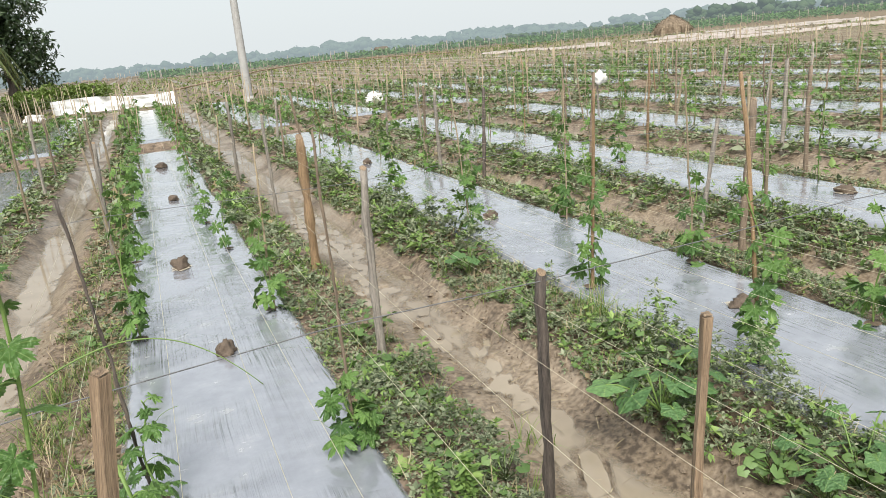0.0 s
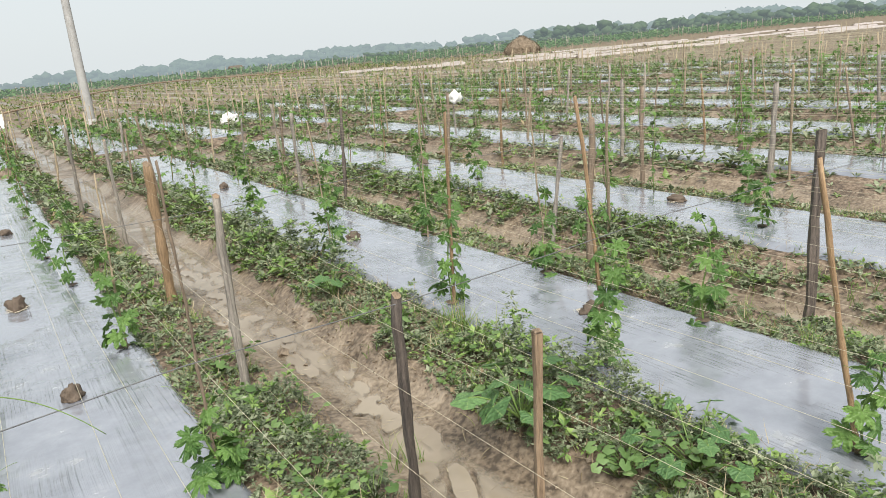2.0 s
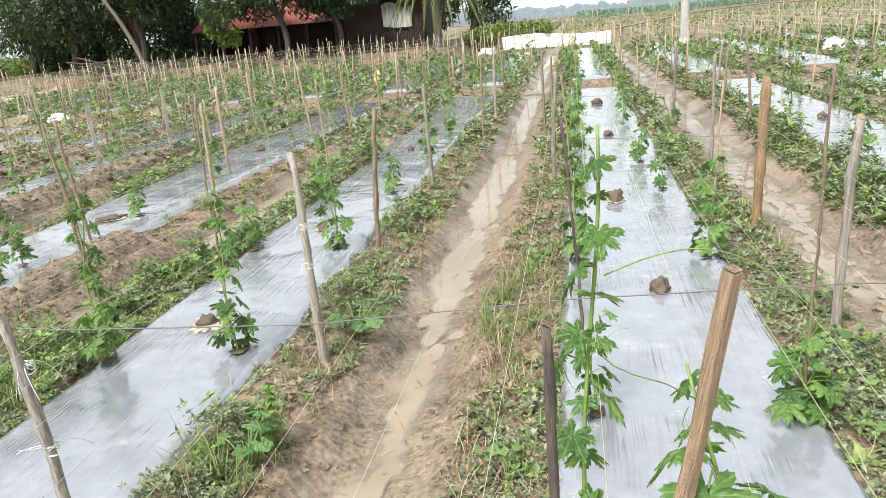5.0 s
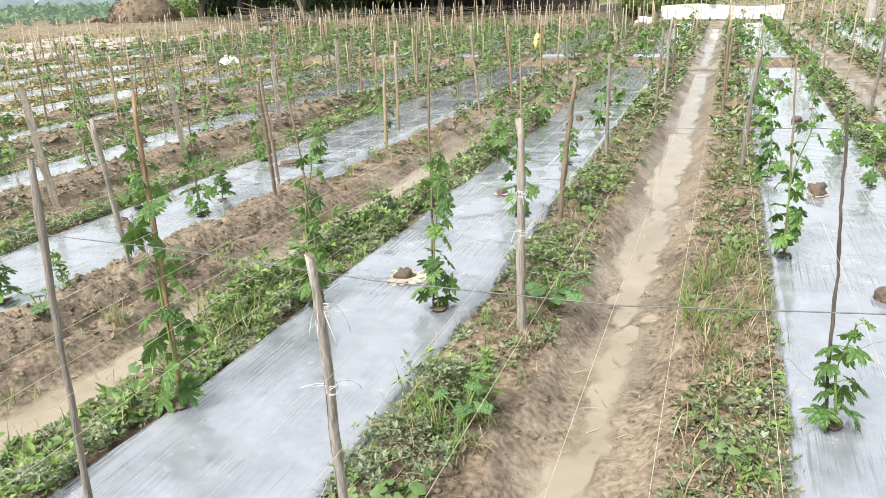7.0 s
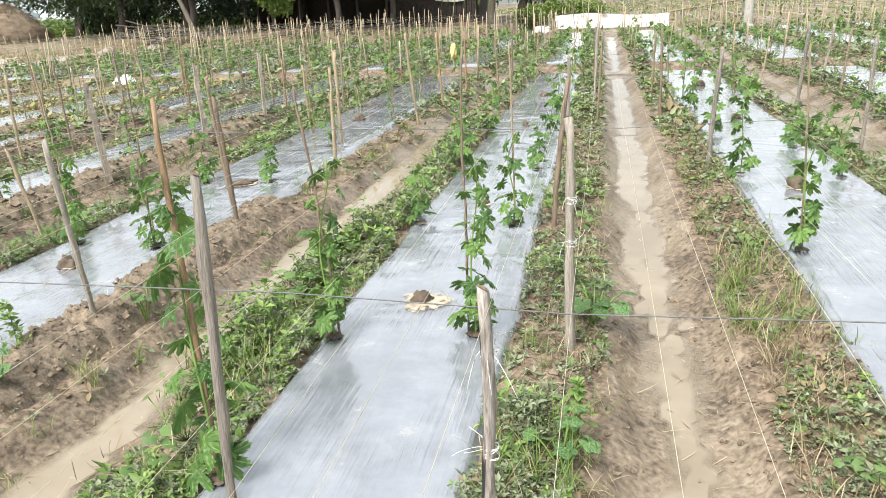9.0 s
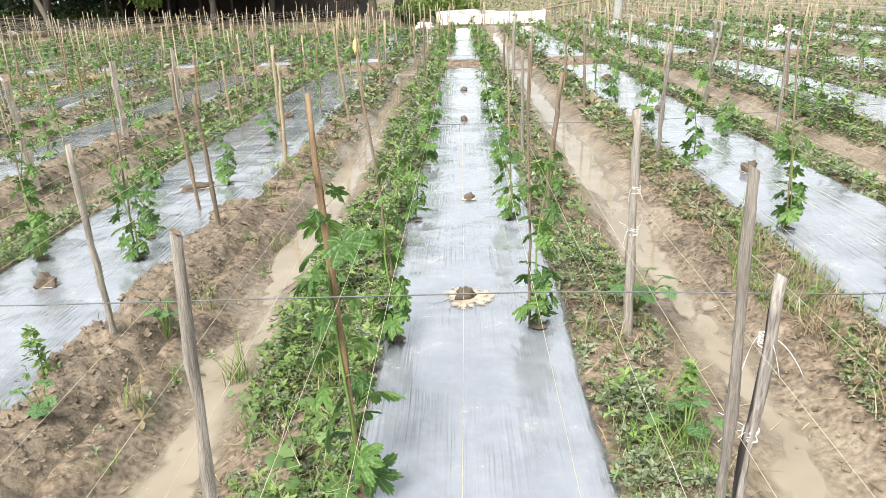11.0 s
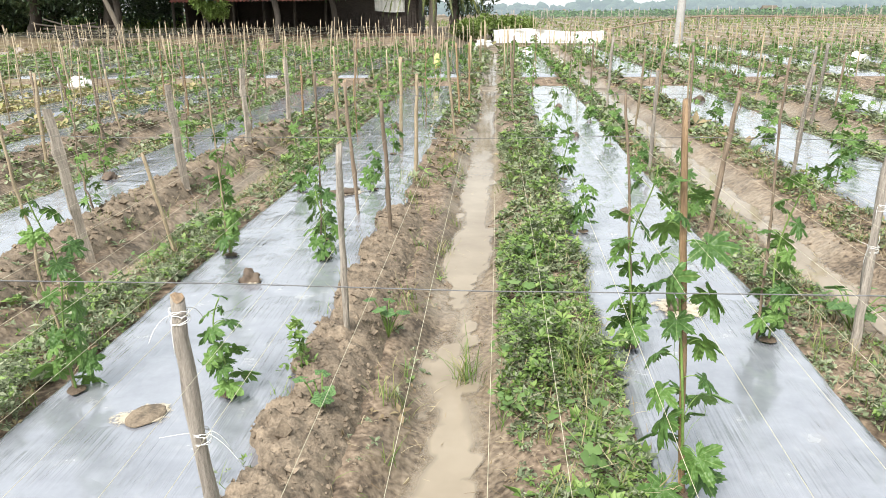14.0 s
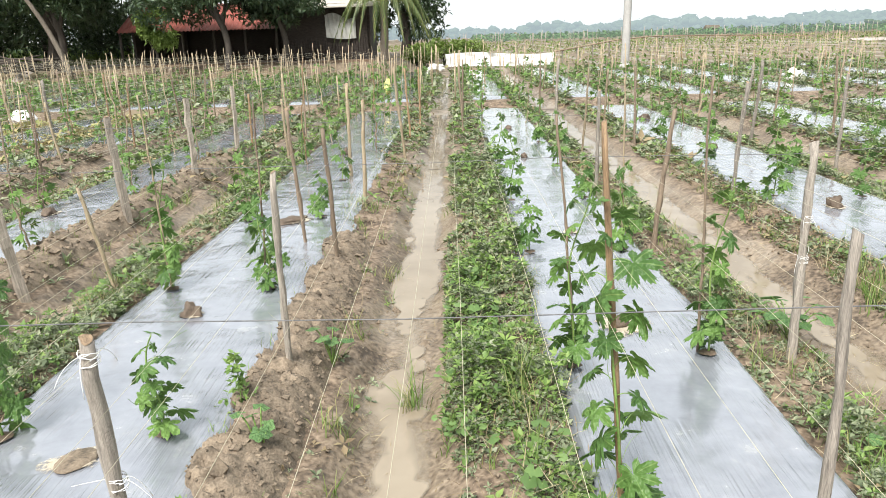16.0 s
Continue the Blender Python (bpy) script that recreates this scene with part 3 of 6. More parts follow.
KIND = {"tan": "tan bamboo", "grey": "weathered grey bamboo", "black": "charred black wooden", "pale": "pale split-wood", "brown": "brown stick", "dull": "dull brown knotty", "slab": "silvery grey split-wood", "half": "grey and half-charred wooden", "straw": "straw-coloured cane"}


def half_charred(side):
    """Weathered grey wood with charred bark left on the side that faces this local direction."""
    m, n, l, b = nodes_of("half_charred_wood")
    tc = n.new("ShaderNodeTexCoord")
    dot, mp = n.new("ShaderNodeVectorMath"), n.new("ShaderNodeMapping")
    dot.operation = "DOT_PRODUCT"
    l.new(tc.outputs["Object"], dot.inputs[0])
    dot.inputs[1].default_value = side
    mp.inputs["Scale"].default_value = (40, 40, 5)
    l.new(tc.outputs["Object"], mp.inputs[0])
    flake, grain = noise_node(n, l, mp.outputs[0], 1.0, 4), noise_node(n, l, mp.outputs[0], 4.0, 5)
    grey = ramp(n, l, grain, [(0.3, (0.13, 0.11, 0.095)), (0.7, (0.44, 0.40, 0.36))])
    char = ramp(n, l, flake, [(0.45, (0.010, 0.008, 0.007)), (0.56, (0.035, 0.027, 0.022)), (0.64, (0.25, 0.21, 0.18))])
    edge = n.new("ShaderNodeMath")
    edge.operation = "MULTIPLY_ADD"
    l.new(flake, edge.inputs[0])
    edge.inputs[1].default_value = 0.03
    l.new(dot.outputs["Value"], edge.inputs[2])
    l.new(mix(n, l, span(n, l, edge.outputs[0], 0.013, 0.017, 0, 1), grey, char), b.inputs["Base Color"])
    b.inputs["Roughness"].default_value = 0.7
    bump(n, l, grain, 0.8, 0.004, b)
    return m


def post(x, y, top, r, wood, tx=None, ty=None, z=-0.1, wraps=(), square=False, seed=1):
    m, h = lean(x, y, z, x if tx is None else tx, y if ty is None else ty, top)
    body, end = stick_mesh("trellis_post", h, r, WOOD.get(wood, WOOD["black"]), seed, 10, True, square, 0.005 if y < 1.2 else 0.009, WOOD["pale"])
    ob = thing("trellis_post", f"{KIND[wood]} trellis post pushed into the bed's shoulder", "post", "trellis posts", m, body)
    child("cut_end", end, ob, "pale cut end of the wood")
    if wood == "half":
        d = m.to_3x3().inverted() @ Vector((-0.8, 0.6, 0))
        d.z = 0.0
        body.materials[0] = half_charred(tuple(d.normalized()))
    for k, w in enumerate(wraps):
        child("twine", wrap_mesh(w * h, r, seed + k), ob, "white twine wound round the post")
    return ob


post(0.92, 3.42, 0.96, 0.021, "grey", 0.94, seed=2)
post(1.00, 5.30, 0.95, 0.034, "tan", 1.03, seed=3)
post(0.89, 1.64, 0.90, 0.0165, "black", 0.895, seed=4)
post(0.66, 0.80, 1.12, 0.0095, "pale", 0.675, 0.77, seed=5, square=True)
post(3.60, 3.55, 0.99, 0.023, "brown", 3.67, seed=6)
post(3.52, 3.90, 0.84, 0.016, "grey", 3.66, seed=7)
post(3.51, 7.41, 0.98, 0.020, "black", 3.59, seed=8)
post(3.76, 9.85, 0.92, 0.018, "brown", 3.82, seed=9)
post(4.73, 7.01, 1.03, 0.020, "brown", 4.81, seed=10)
post(7.59, 8.86, 0.80, 0.020, "straw", 7.70, seed=11)
post(5.95, 5.05, 0.98, 0.022, "brown", 5.98, seed=13)
post(-0.30, 0.86, 1.212, 0.0130, "pale", -0.115, 0.848, seed=14, square=True)
post(-0.34, 0.92, 1.12, 0.0075, "black", -0.33, 0.90, seed=15)
post(-1.55, 3.10, 0.985, 0.020, "grey", -1.56, seed=16, wraps=(0.5, 0.68))
post(-1.74, 4.87, 0.95, 0.018, "brown", -1.66, seed=17)
post(-1.73, 7.00, 0.92, 0.018, "grey", -1.74, seed=18)
post(-0.49, 6.64, 0.98, 0.018, "grey", -0.46, seed=19)
post(-1.677, 1.483, 0.925, 0.0148, "half", -1.66, 1.44, seed=20, wraps=(0.6, 0.84))
post(-1.963, 0.836, 1.275, 0.0078, "grey", -1.942, 0.924, seed=21)
post(-2.651, 0.799, 1.235, 0.0078, "grey", -2.644, 0.858, seed=22)
post(-3.93, 1.36, 0.885, 0.018, "grey", -3.96, 1.343, seed=23, wraps=(0.64, 0.96))
post(-3.965, 2.99, 0.955, 0.016, "grey", -3.935, 2.895, seed=24)
post(-3.98, 4.56, 0.92, 0.015, "brown", -4.00, seed=25)
post(-4.07, 6.78, 0.90, 0.018, "straw", -4.04, seed=26)
post(-5.95, 4.17, 0.92, 0.040, "slab", -6.05, seed=27, square=True)
post(-6.03, 5.90, 0.90, 0.037, "slab", -6.09, seed=28, square=True)
post(-6.13, 7.87, 0.88, 0.036, "slab", -6.16, seed=29, square=True)
post(-6.13, 9.5, 0.9, 0.03, "slab", -6.12, seed=35, square=True)
post(-5.43, 4.33, 0.62, 0.013, "straw", -5.54, seed=30)
post(-4.31, 5.10, 1.00, 0.014, "brown", -4.35, seed=31)
post(-4.33, 7.70, 1.00, 0.018, "straw", -4.31, seed=32)
post(3.66, 1.93, 0.98, 0.030, "black", 3.67, seed=33, square=True)
post(6.17, 3.72, 0.98, 0.026, "grey", 6.20, seed=36)
post(6.87, 6.17, 0.98, 0.024, "grey", 6.88, seed=37)
post(1.15, 7.90, 0.95, 0.018, "grey", 1.16, seed=34)

# Many more of the same, further off: shared meshes.
woods = ["straw", "grey", "tan", "brown", "straw", "straw", "grey", "brown"]
post_set = [stick_mesh("trellis_post", 1.02, [0.013, 0.022, 0.016, 0.013, 0.018, 0.012, 0.015, 0.017][k], WOOD[w], 50 + k) for k, w in enumerate(woods)]
cane_set = [stick_mesh("cane", 1.22, 0.0068, WOOD[w], 70 + k, 6, True, False, 0.025) for k, w in enumerate(["brown", "straw", "straw", "tan", "brown", "straw"])]
far_sticks = []
pr = np.random.default_rng(21)


def far_stick(x, y, z, h, r):
    a, t = pr.uniform(0, 6.28), pr.uniform(0, 0.13) * h
    pts = np.linspace((x, y, z), (x + t * math.cos(a), y + t * math.sin(a), z + h), 3)
    far_sticks.append(tube(pts, r, 5))


taken = [(o.matrix_world.translation.x, o.matrix_world.translation.y) for o in scene.objects if o.name.startswith("trellis_post")]
count = 0
for b, (cx, hw) in enumerate(BEDS):
    for side in (-1, 1):
        y = 1.5 + pr.uniform(0, 0.6)
        while y < END:
            x = cx + side * (hw + 0.3 + pr.normal(0, 0.07))
            y += pr.uniform(1.6, 2.2) if cx > -16 else pr.uniform(1.0, 1.7)
            if CROSS0 < y < CROSS1 or y > END or pr.random() < 0.2:
                continue
            if -6.9 < x < 4.2 and y < 8.6 or min(math.hypot(x - p, y - q) for p, q in taken) < 0.5:
                continue
            if y < 13.5 and -12 < x < 15 and count < 260:
                me = post_set[int(pr.integers(len(post_set)))]
                m = pose(x, y, -0.1, pr.normal(0, 3.5), pr.normal(0, 3.5), pr.uniform(0, 360)) @ Matrix.Diagonal((1, 1, pr.uniform(0.8, 1.18), 1))
                thing("trellis_post", "weathered bamboo trellis post beside a bed", "post", "trellis posts", m, me)
                count += 1
            else:
                far_stick(x, y, -0.1, pr.uniform(0.8, 1.25), pr.uniform(0.009, 0.018))


# ---- gourd plants ----
def lobed_leaf(seed, size=1.0):
    """A deeply cut, toothed palmate leaf, the stalk's end at the origin, pointing along +x."""
    q = np.random.default_rng(seed)
    profile = [(-23, 0.44), (-19, 0.60), (-15.5, 0.79), (-12, 0.75), (-8.5, 0.91), (-5, 0.86), (0, 1.0), (5, 0.86), (8.5, 0.91), (12, 0.75), (15.5, 0.79), (19, 0.60)]
    th, rr = [], []
    for a, ln in ((-141, 0.66), (-94, 0.86), (-47, 0.96), (0, 1.06), (47, 0.96), (94, 0.86), (141, 0.66)):
        a, ln = a + q.normal(0, 3), ln * q.uniform(0.88, 1.08)
        th += [math.radians(a + d) for d, _ in profile]
        rr += [max(0.40, ln * r) * q.uniform(0.94, 1.05) for _, r in profile]
    th, rr = np.array(th), np.array(rr)
    rim = np.stack([rr * np.cos(th), rr * np.sin(th)], -1)
    half = 0.5 * rim
    curl = q.uniform(0.2, 0.55)
    ph = q.uniform(0, 6)
    z = lambda p: (0.11 * np.sin(3 * np.arctan2(p[:, 1], p[:, 0]) + ph) + 0.08 * np.cos(7.2 * np.arctan2(p[:, 1], p[:, 0]))) * np.hypot(p[:, 0], p[:, 1]) - curl * np.hypot(p[:, 0], p[:, 1]) ** 2 + 0.04
    n = len(th)
    v = np.concatenate([[[0, 0, 0]], np.c_[half, z(half)], np.c_[rim, z(rim)]])
    v[:, 0] += 0.12
    k = np.arange(n - 1)
    tri = np.stack([0 * k, 1 + k, 2 + k], -1)
    quad = np.stack([1 + k, 1 + n + k, 2 + n + k, 2 + k], -1)
    return mesh("leaf", v * size, [quad, tri], GOURD)


LEAVES = [lobed_leaf(300 + k) for k in range(6)]


def gourd(h, n, size, seed, sway=0.04, low=0.0, bushy=0.0):
    """A gourd plant at the origin: stem winding up h metres, leaves on stalks, tendrils."""
    q = np.random.default_rng(seed)
    ob = new("gourd_plant")
    t = np.linspace(0, 1, 24)
    path = np.stack([sway * np.sin(t * 7 + seed) * t, sway * np.cos(t * 6 + seed) * t, h * t], -1)
    bits = [tube(path, np.linspace(0.0055, 0.0028, 24), 6)]
    spots = []
    for k in range(n):
        f = low + (1 - low) * (k + 0.5) / n
        if bushy and q.random() < bushy:
            f *= 0.4
        p = path[min(int(f * 23), 23)]
        a = k * 2.4 + q.normal(0, 0.5)
        s = size * q.uniform(0.75, 1.2) * (0.55 if f > 0.9 else 1.0) * (1.15 if f < 0.35 else 1)
        ln = s * q.uniform(0.4, 0.85) * (1 + bushy)
        out = np.array([math.cos(a), math.sin(a), q.uniform(0.1, 0.6)])
        tip = p + ln * out
        u = np.linspace(0, 1, 5)[:, None]
        bits.append(tube(p + (tip - p) * u + np.array([0, 0, 0.15 * ln]) * np.sin(np.pi * u), 0.0017, 5))
        spots.append((tip, math.degrees(a), s))
        if k % 6 == 3:
            w = np.linspace(0, 1, 10)[:, None]
            bits.append(tube(p + w * np.array([math.cos(a + 2), math.sin(a + 2), 0.7]) * q.uniform(0.08, 0.2) + 0.015 * np.c_[np.sin(9 * w), np.cos(9 * w), 0 * w] * w, 0.0009, 4))
    child("stem", mesh("stem", *joined(bits), STEM), ob, "thin green vine stem with tendrils")
    for tip, a, s in spots:
        me = LEAVES[int(q.integers(len(LEAVES)))]
        child("leaf", me, ob, m=pose(*tip, q.normal(0, 24), q.uniform(8, 62), a + q.normal(0, 18)) @ Matrix.Scale(s, 4))
    return tagged(ob, "young bitter gourd vine with lobed leaves climbing a cane", "plant", "gourd plants")


KITS = {
    "bush": gourd(0.36, 24, 0.062, 1, 0.05, 0.05, 0.5),
    "small": gourd(0.42, 14, 0.066, 2, 0.04, 0.10),
    "mid": gourd(0.64, 19, 0.068, 3, 0.04, 0.05, 0.3),
    "tall": gourd(0.86, 24, 0.070, 4, 0.045, 0.03, 0.25),
    "high": gourd(1.06, 24, 0.084, 5, 0.018, 0.05, 0.1),
    "thin": gourd(0.80, 16, 0.060, 6, 0.05, 0.08),
}
PLANTS = [
    (0.53, 2.56, "bush"), (0.50, 4.35, "mid"), (0.44, 6.10, "thin"), (0.36, 7.30, "small"), (0.36, 9.85, "thin"),
    (-0.23, 2.53, "small"), (-0.28, 4.33, "tall"), (-0.30, 6.20, "tall"), (-0.28, 8.00, "mid"), (-0.30, 9.80, "tall"),
    (-2.655, 1.88, "high"), (-2.64, 2.93, "tall"), (-2.65, 4.70, "small"), (-2.65, 6.30, "mid"), (-2.64, 8.10, "mid"),
    (-1.98, 3.03, "tall"), (-2.00, 4.71, "mid"), (-1.97, 6.34, "small"), (-1.97, 8.05, "mid"), (-1.98, 9.80, "mid"),
    (-4.34, 2.41, "small"), (-4.33, 4.07, "mid"), (-4.32, 5.85, "small"), (-4.38, 7.45, "thin"), (-4.98, 2.40, "tall"), (-4.95, 4.10, "tall"), (-4.95, 5.80, "mid"),
    (2.35, 2.24, "tall"), (2.31, 3.48, "tall"), (2.30, 5.18, "mid"), (2.42, 7.40, "tall"), (2.46, 1.06, "small"), (4.97, 3.04, "small"), (5.52, 3.52, "mid"), (4.95, 6.72, "mid"), (-4.42, 4.45, "small"),
    (3.10, 2.21, "mid"), (3.10, 3.48, "mid"), (3.12, 5.04, "tall"), (3.10, 6.90, "mid"),
]
used = set()
for k, (x, y, kit) in enumerate(PLANTS):
    m = pose(x, y, 0.0, 0, 0, (k * 77) % 360) if kit != "high" else lean(x, y, 0.0, -2.735, 1.985, 1.2)[0] @ pose(0, 0, 0, 0, 0, 20)
    if kit in used:
        copy_thing(KITS[kit], m)
    else:
        KITS[kit].matrix_basis = m
        used.add(kit)
# The vine by the split post, and the one beneath it.
v1 = gourd(1.34, 17, 0.056, 11, 0.03, 0.25)
v1.matrix_basis = pose(-0.27, 1.13, 0.0, 0, 0, 200)
v2 = gourd(1.02, 22, 0.074, 12, 0.06, 0.5)
tz = np.linspace(0, 1, 26)
arc = np.stack([-0.245 + 0.33 * tz, 1.13 + 0.02 * np.sin(3 * tz), 1.105 + 0.045 * np.sin(np.pi * np.clip(tz * 0.9, 0, 1)) - 0.10 * tz**3], -1)
child("tendril", mesh("tendril", *tube(arc, np.linspace(0.0016, 0.0007, 26), 5), STEM), v1, "long pale green tendril", v1.matrix_basis.inverted())
v2.matrix_basis = pose(-0.10, 0.98, 0.0, 0, 0, 80)

# A dark slit with soil at the foot of each near plant.
pit = np.linspace(0, 2 * np.pi, 12, endpoint=False)
pv = np.concatenate([[[0, 0, 0.012]], np.c_[0.045 * np.cos(pit) * (1 + 0.2 * np.sin(3 * pit)), 0.038 * np.sin(pit), 0 * pit + 0.003]])
pk = np.arange(12)
PIT = mesh("planting_hole", pv, np.stack([0 * pk, 1 + pk, 1 + (pk + 1) % 12], -1), CLOD)
for k, (x, y, kit) in enumerate(PLANTS):
    thing("planting_hole", "small dark planting hole cut in the film", "hole", "planting holes", pose(x, y, 0.008, 0, 0, k * 50), PIT)

# Canes of the near plants.
CANES = [(0.53, 2.57, 0.52, 2.52, 1.28, "brown"), (-0.24, 2.57, -0.33, 2.62, 1.15, "black"), (-2.652, 1.887, -2.736, 1.999, 1.24, "tan"),
         (-2.62, 2.97, -2.72, 3.00, 1.15, "brown"), (-2.02, 3.06, -2.03, 3.15, 1.28, "brown"), (-4.36, 4.10, -4.33, 4.12, 1.15, "brown"),
         (2.36, 2.20, 2.30, 2.30, 1.30, "tan"), (2.31, 3.46, 2.33, 3.40, 1.20, "tan"), (3.12, 3.50, 3.05, 3.5, 1.18, "straw"), (2.45, 1.07, 2.22, 1.17, 1.12, "tan"),
         (0.52, 4.36, 0.55, 4.40, 1.05, "straw"), (-0.28, 4.36, -0.36, 4.38, 1.15, "straw"), (-2.0, 4.74, -2.03, 4.75, 1.2, "straw"), (-5.0, 2.42, -5.1, 2.45, 1.15, "straw"),
         (3.11, 5.0, 3.12, 5.0, 1.25, "straw"), (2.30, 5.2, 2.22, 5.2, 1.1, "straw"), (-4.97, 4.12, -4.99, 4.1, 1.2, "straw")]
for k, (x, y, tx, ty, top, wood) in enumerate(CANES):
    m, h = lean(x, y, 0.0, tx, ty, top)
    thing("cane", f"thin {KIND[wood]} cane standing in the bed for a vine", "cane", "canes", m,
          stick_mesh("cane", h, 0.006 if wood != "tan" else 0.010, WOOD[wood], 120 + k, 7, True, False, 0.007))

# The other plants: with canes near, as one mass far off.
STAR = np.array([(a, r) for a, r in zip(range(-150, 151, 30), (0.5, 0.34, 0.72, 0.36, 0.9, 0.42, 0.9, 0.36, 0.72, 0.34, 0.5))], float)
STAR = np.concatenate([STAR[:5], [[-15, 0.42]], [[0, 1.0]], [[15, 0.42]], STAR[6:]])


def lobed_many(pos, yaw, tilt, roll, size):
    """Many small lobed leaves in one mesh: a fan each."""
    u = np.stack([np.cos(yaw) * np.cos(tilt), np.sin(yaw) * np.cos(tilt), np.sin(tilt)], -1)
    v0 = np.stack([-np.sin(yaw), np.cos(yaw), 0 * yaw], -1)
    n0 = np.cross(u, v0)
    v = np.cos(roll)[:, None] * v0 + np.sin(roll)[:, None] * n0
    n = np.cross(u, v)
    a, r = np.radians(STAR[:, 0]), STAR[:, 1]
    x, y = r * np.cos(a) + 0.15, r * np.sin(a)
    z = -0.35 * (x**2 + y**2) + 0.1 * np.sin(3 * a)
    rim = pos[:, None] + size[:, None, None] * (x[:, None] * u[:, None] + y[:, None] * v[:, None] + z[:, None] * n[:, None])
    k = len(r) + 1
    vs = np.concatenate([(pos + 0.1 * size[:, None] * u)[:, None], rim], 1).reshape(-1, 3)
    s = np.arange(len(r) - 1)
    f = (np.arange(len(pos)) * k)[:, None, None] + np.stack([0 * s, 1 + s, 2 + s], -1)[None]
    return vs, f.reshape(-1, 3)


def foliage(q, h, n, size):
    f = q.random(n) ** 0.85
    a, rad = q.uniform(0, 6.28, n), q.uniform(0.02, 0.11, n) * (1.15 - 0.5 * f)
    pos = np.stack([rad * np.cos(a), rad * np.sin(a), 0.04 + h * f], -1)
    return lobed_many(pos, a + q.normal(0, 0.5, n), q.normal(-0.2, 0.4, n), q.normal(0, 0.4, n), size * q.uniform(0.6, 1.25, n))


MASSES = []
for k in range(7):
    q = np.random.default_rng(400 + k)
    h = [0.45, 0.6, 0.75, 0.9, 1.05, 0.55, 0.8][k]
    MASSES.append((mesh("foliage", *foliage(q, h, int(32 * h) + 9, 0.07), GOURD_FAR), h))
STEMS = [mesh("stem", *tube(np.stack([0.02 * np.sin(np.linspace(0, 5, 8)), 0 * np.linspace(0, 1, 8), np.linspace(0, h, 8)], -1), 0.005, 5), STEM) for _, h in MASSES]
far_green, made = [], 0
fr = np.random.default_rng(5)
for cx, hw in BEDS:
    for side in (-1, 1):
        y = fr.uniform(0.9, 1.9)
        while y < END - 0.3:
            y += fr.uniform(1.5, 1.95)
            x = cx + side * (0.37 + fr.normal(0, 0.03))
            if CROSS0 - 0.3 < y < CROSS1 + 0.3 or y > END - 0.3:
                continue
            if min(math.hypot(x - p[0], y - p[1]) for p in PLANTS) < 0.75 or (-5.4 < x < 3.4 and y < 7.6):
                continue
            if cx < -6 and y < 13 and fr.random() < (0.65 if cx < -9 else 0.3):
                far_stick(x, y, 0, fr.uniform(0.7, 1.2), 0.01)
                continue
            if y < 14.5 and -10 < x < 14 and made < 200:
                kk = int(fr.choice([0, 5])) if cx < -6 else int(fr.integers(len(MASSES)))
                ob = thing("gourd_plant", "young bitter gourd vine climbing a cane", "plant", "gourd plants", pose(x, y, 0.0, 0, 0, fr.uniform(0, 360)))
                child("stem", STEMS[kk], ob)
                child("foliage", MASSES[kk][0], ob)
                thing("cane", "thin straw-coloured cane standing in the bed for a vine", "cane", "canes",
                      pose(x + 0.02, y, 0.0, fr.normal(0, 3), fr.normal(0, 3), fr.uniform(0, 360)) @ Matrix.Diagonal((1, 1, fr.uniform(0.8, 1.08), 1)), cane_set[int(fr.integers(6))])
                made += 1
            else:
                h = fr.uniform(0.4, 0.9) if y < CROSS0 else fr.uniform(0.2, 0.5)
                v, f = foliage(fr, h, 14, 0.11)
                far_green.append((v + (x, y, 0), [f]))
                far_stick(x, y, 0, fr.uniform(0.85, 1.3), 0.008)
thing("gourd_foliage", "rows of young gourd vines far down the beds", "plants", data=mesh("gourd_foliage", *joined(far_green), GOURD_FAR), kind="stuff")
thing("far_stakes", "many thin pale stakes across the far beds", "stakes", data=mesh("far_stakes", *joined(far_sticks), WOOD["straw"]), kind="stuff")

# ---- strings of the trellis ----
sr = np.random.default_rng(31)
rest = []
x = -19.5
while x < 27.5:
    x += 0.145 + sr.normal(0, 0.018) if -6 < x < 5 else 0.2 + sr.normal(0, 0.03)
    ys = np.arange(0.15, END, 1.05) if -6 < x < 5 else np.arange(0.3, END, 2.1)
    z0 = 0.885 + sr.normal(0, 0.012)
    pts = np.stack([x + np.cumsum(sr.normal(0, 0.004, len(ys))), ys - 0.7, z0 + 0.012 * np.sin(ys * 1.5 + x) + sr.normal(0, 0.004, len(ys))], -1)
    v, f = tube(pts, 0.00052 if -6 < x < 5 else 0.0008, 4)
    if -5.2 < x < 4.2:
        thing("trellis_string", "thin yellow nylon string running along the beds at post height", "string", "trellis strings", data=mesh("trellis_string", v, f, STRING))
    else:
        rest.append((v, f))
thing("far_strings", "yellow nylon strings over the far beds", "strings", data=mesh("far_strings", *joined(rest), STRING), kind="stuff")
for k, (y, z) in enumerate([(1.46, 0.895), (3.48, 0.90), (5.35, 0.90), (7.3, 0.90), (9.4, 0.9), (11.6, 0.9), (13.8, 0.9), (17.5, 0.9), (20.5, 0.9), (24, 0.9), (27.5, 0.9)]):
    xs = np.arange(-19.5, 27.5, 0.6)
    zz = z + 0.02 * np.cos(xs * 2.7 + k) * np.cos(xs * 0.4) + 0.03 * step(-4.5, 1.0, xs) - 0.03
    thing("trellis_rope", "dark twisted rope tied across the post tops", "rope", "ropes across the beds",
          data=mesh("trellis_rope", *tube(np.stack([xs, y + 0.035 * step(-1.5, 1, xs) * (k == 0) * 4 + 0.03 * np.sin(xs * 1.1 + k), zz], -1), 0.0015 if k < 2 else 0.0012, 6), WIRE))


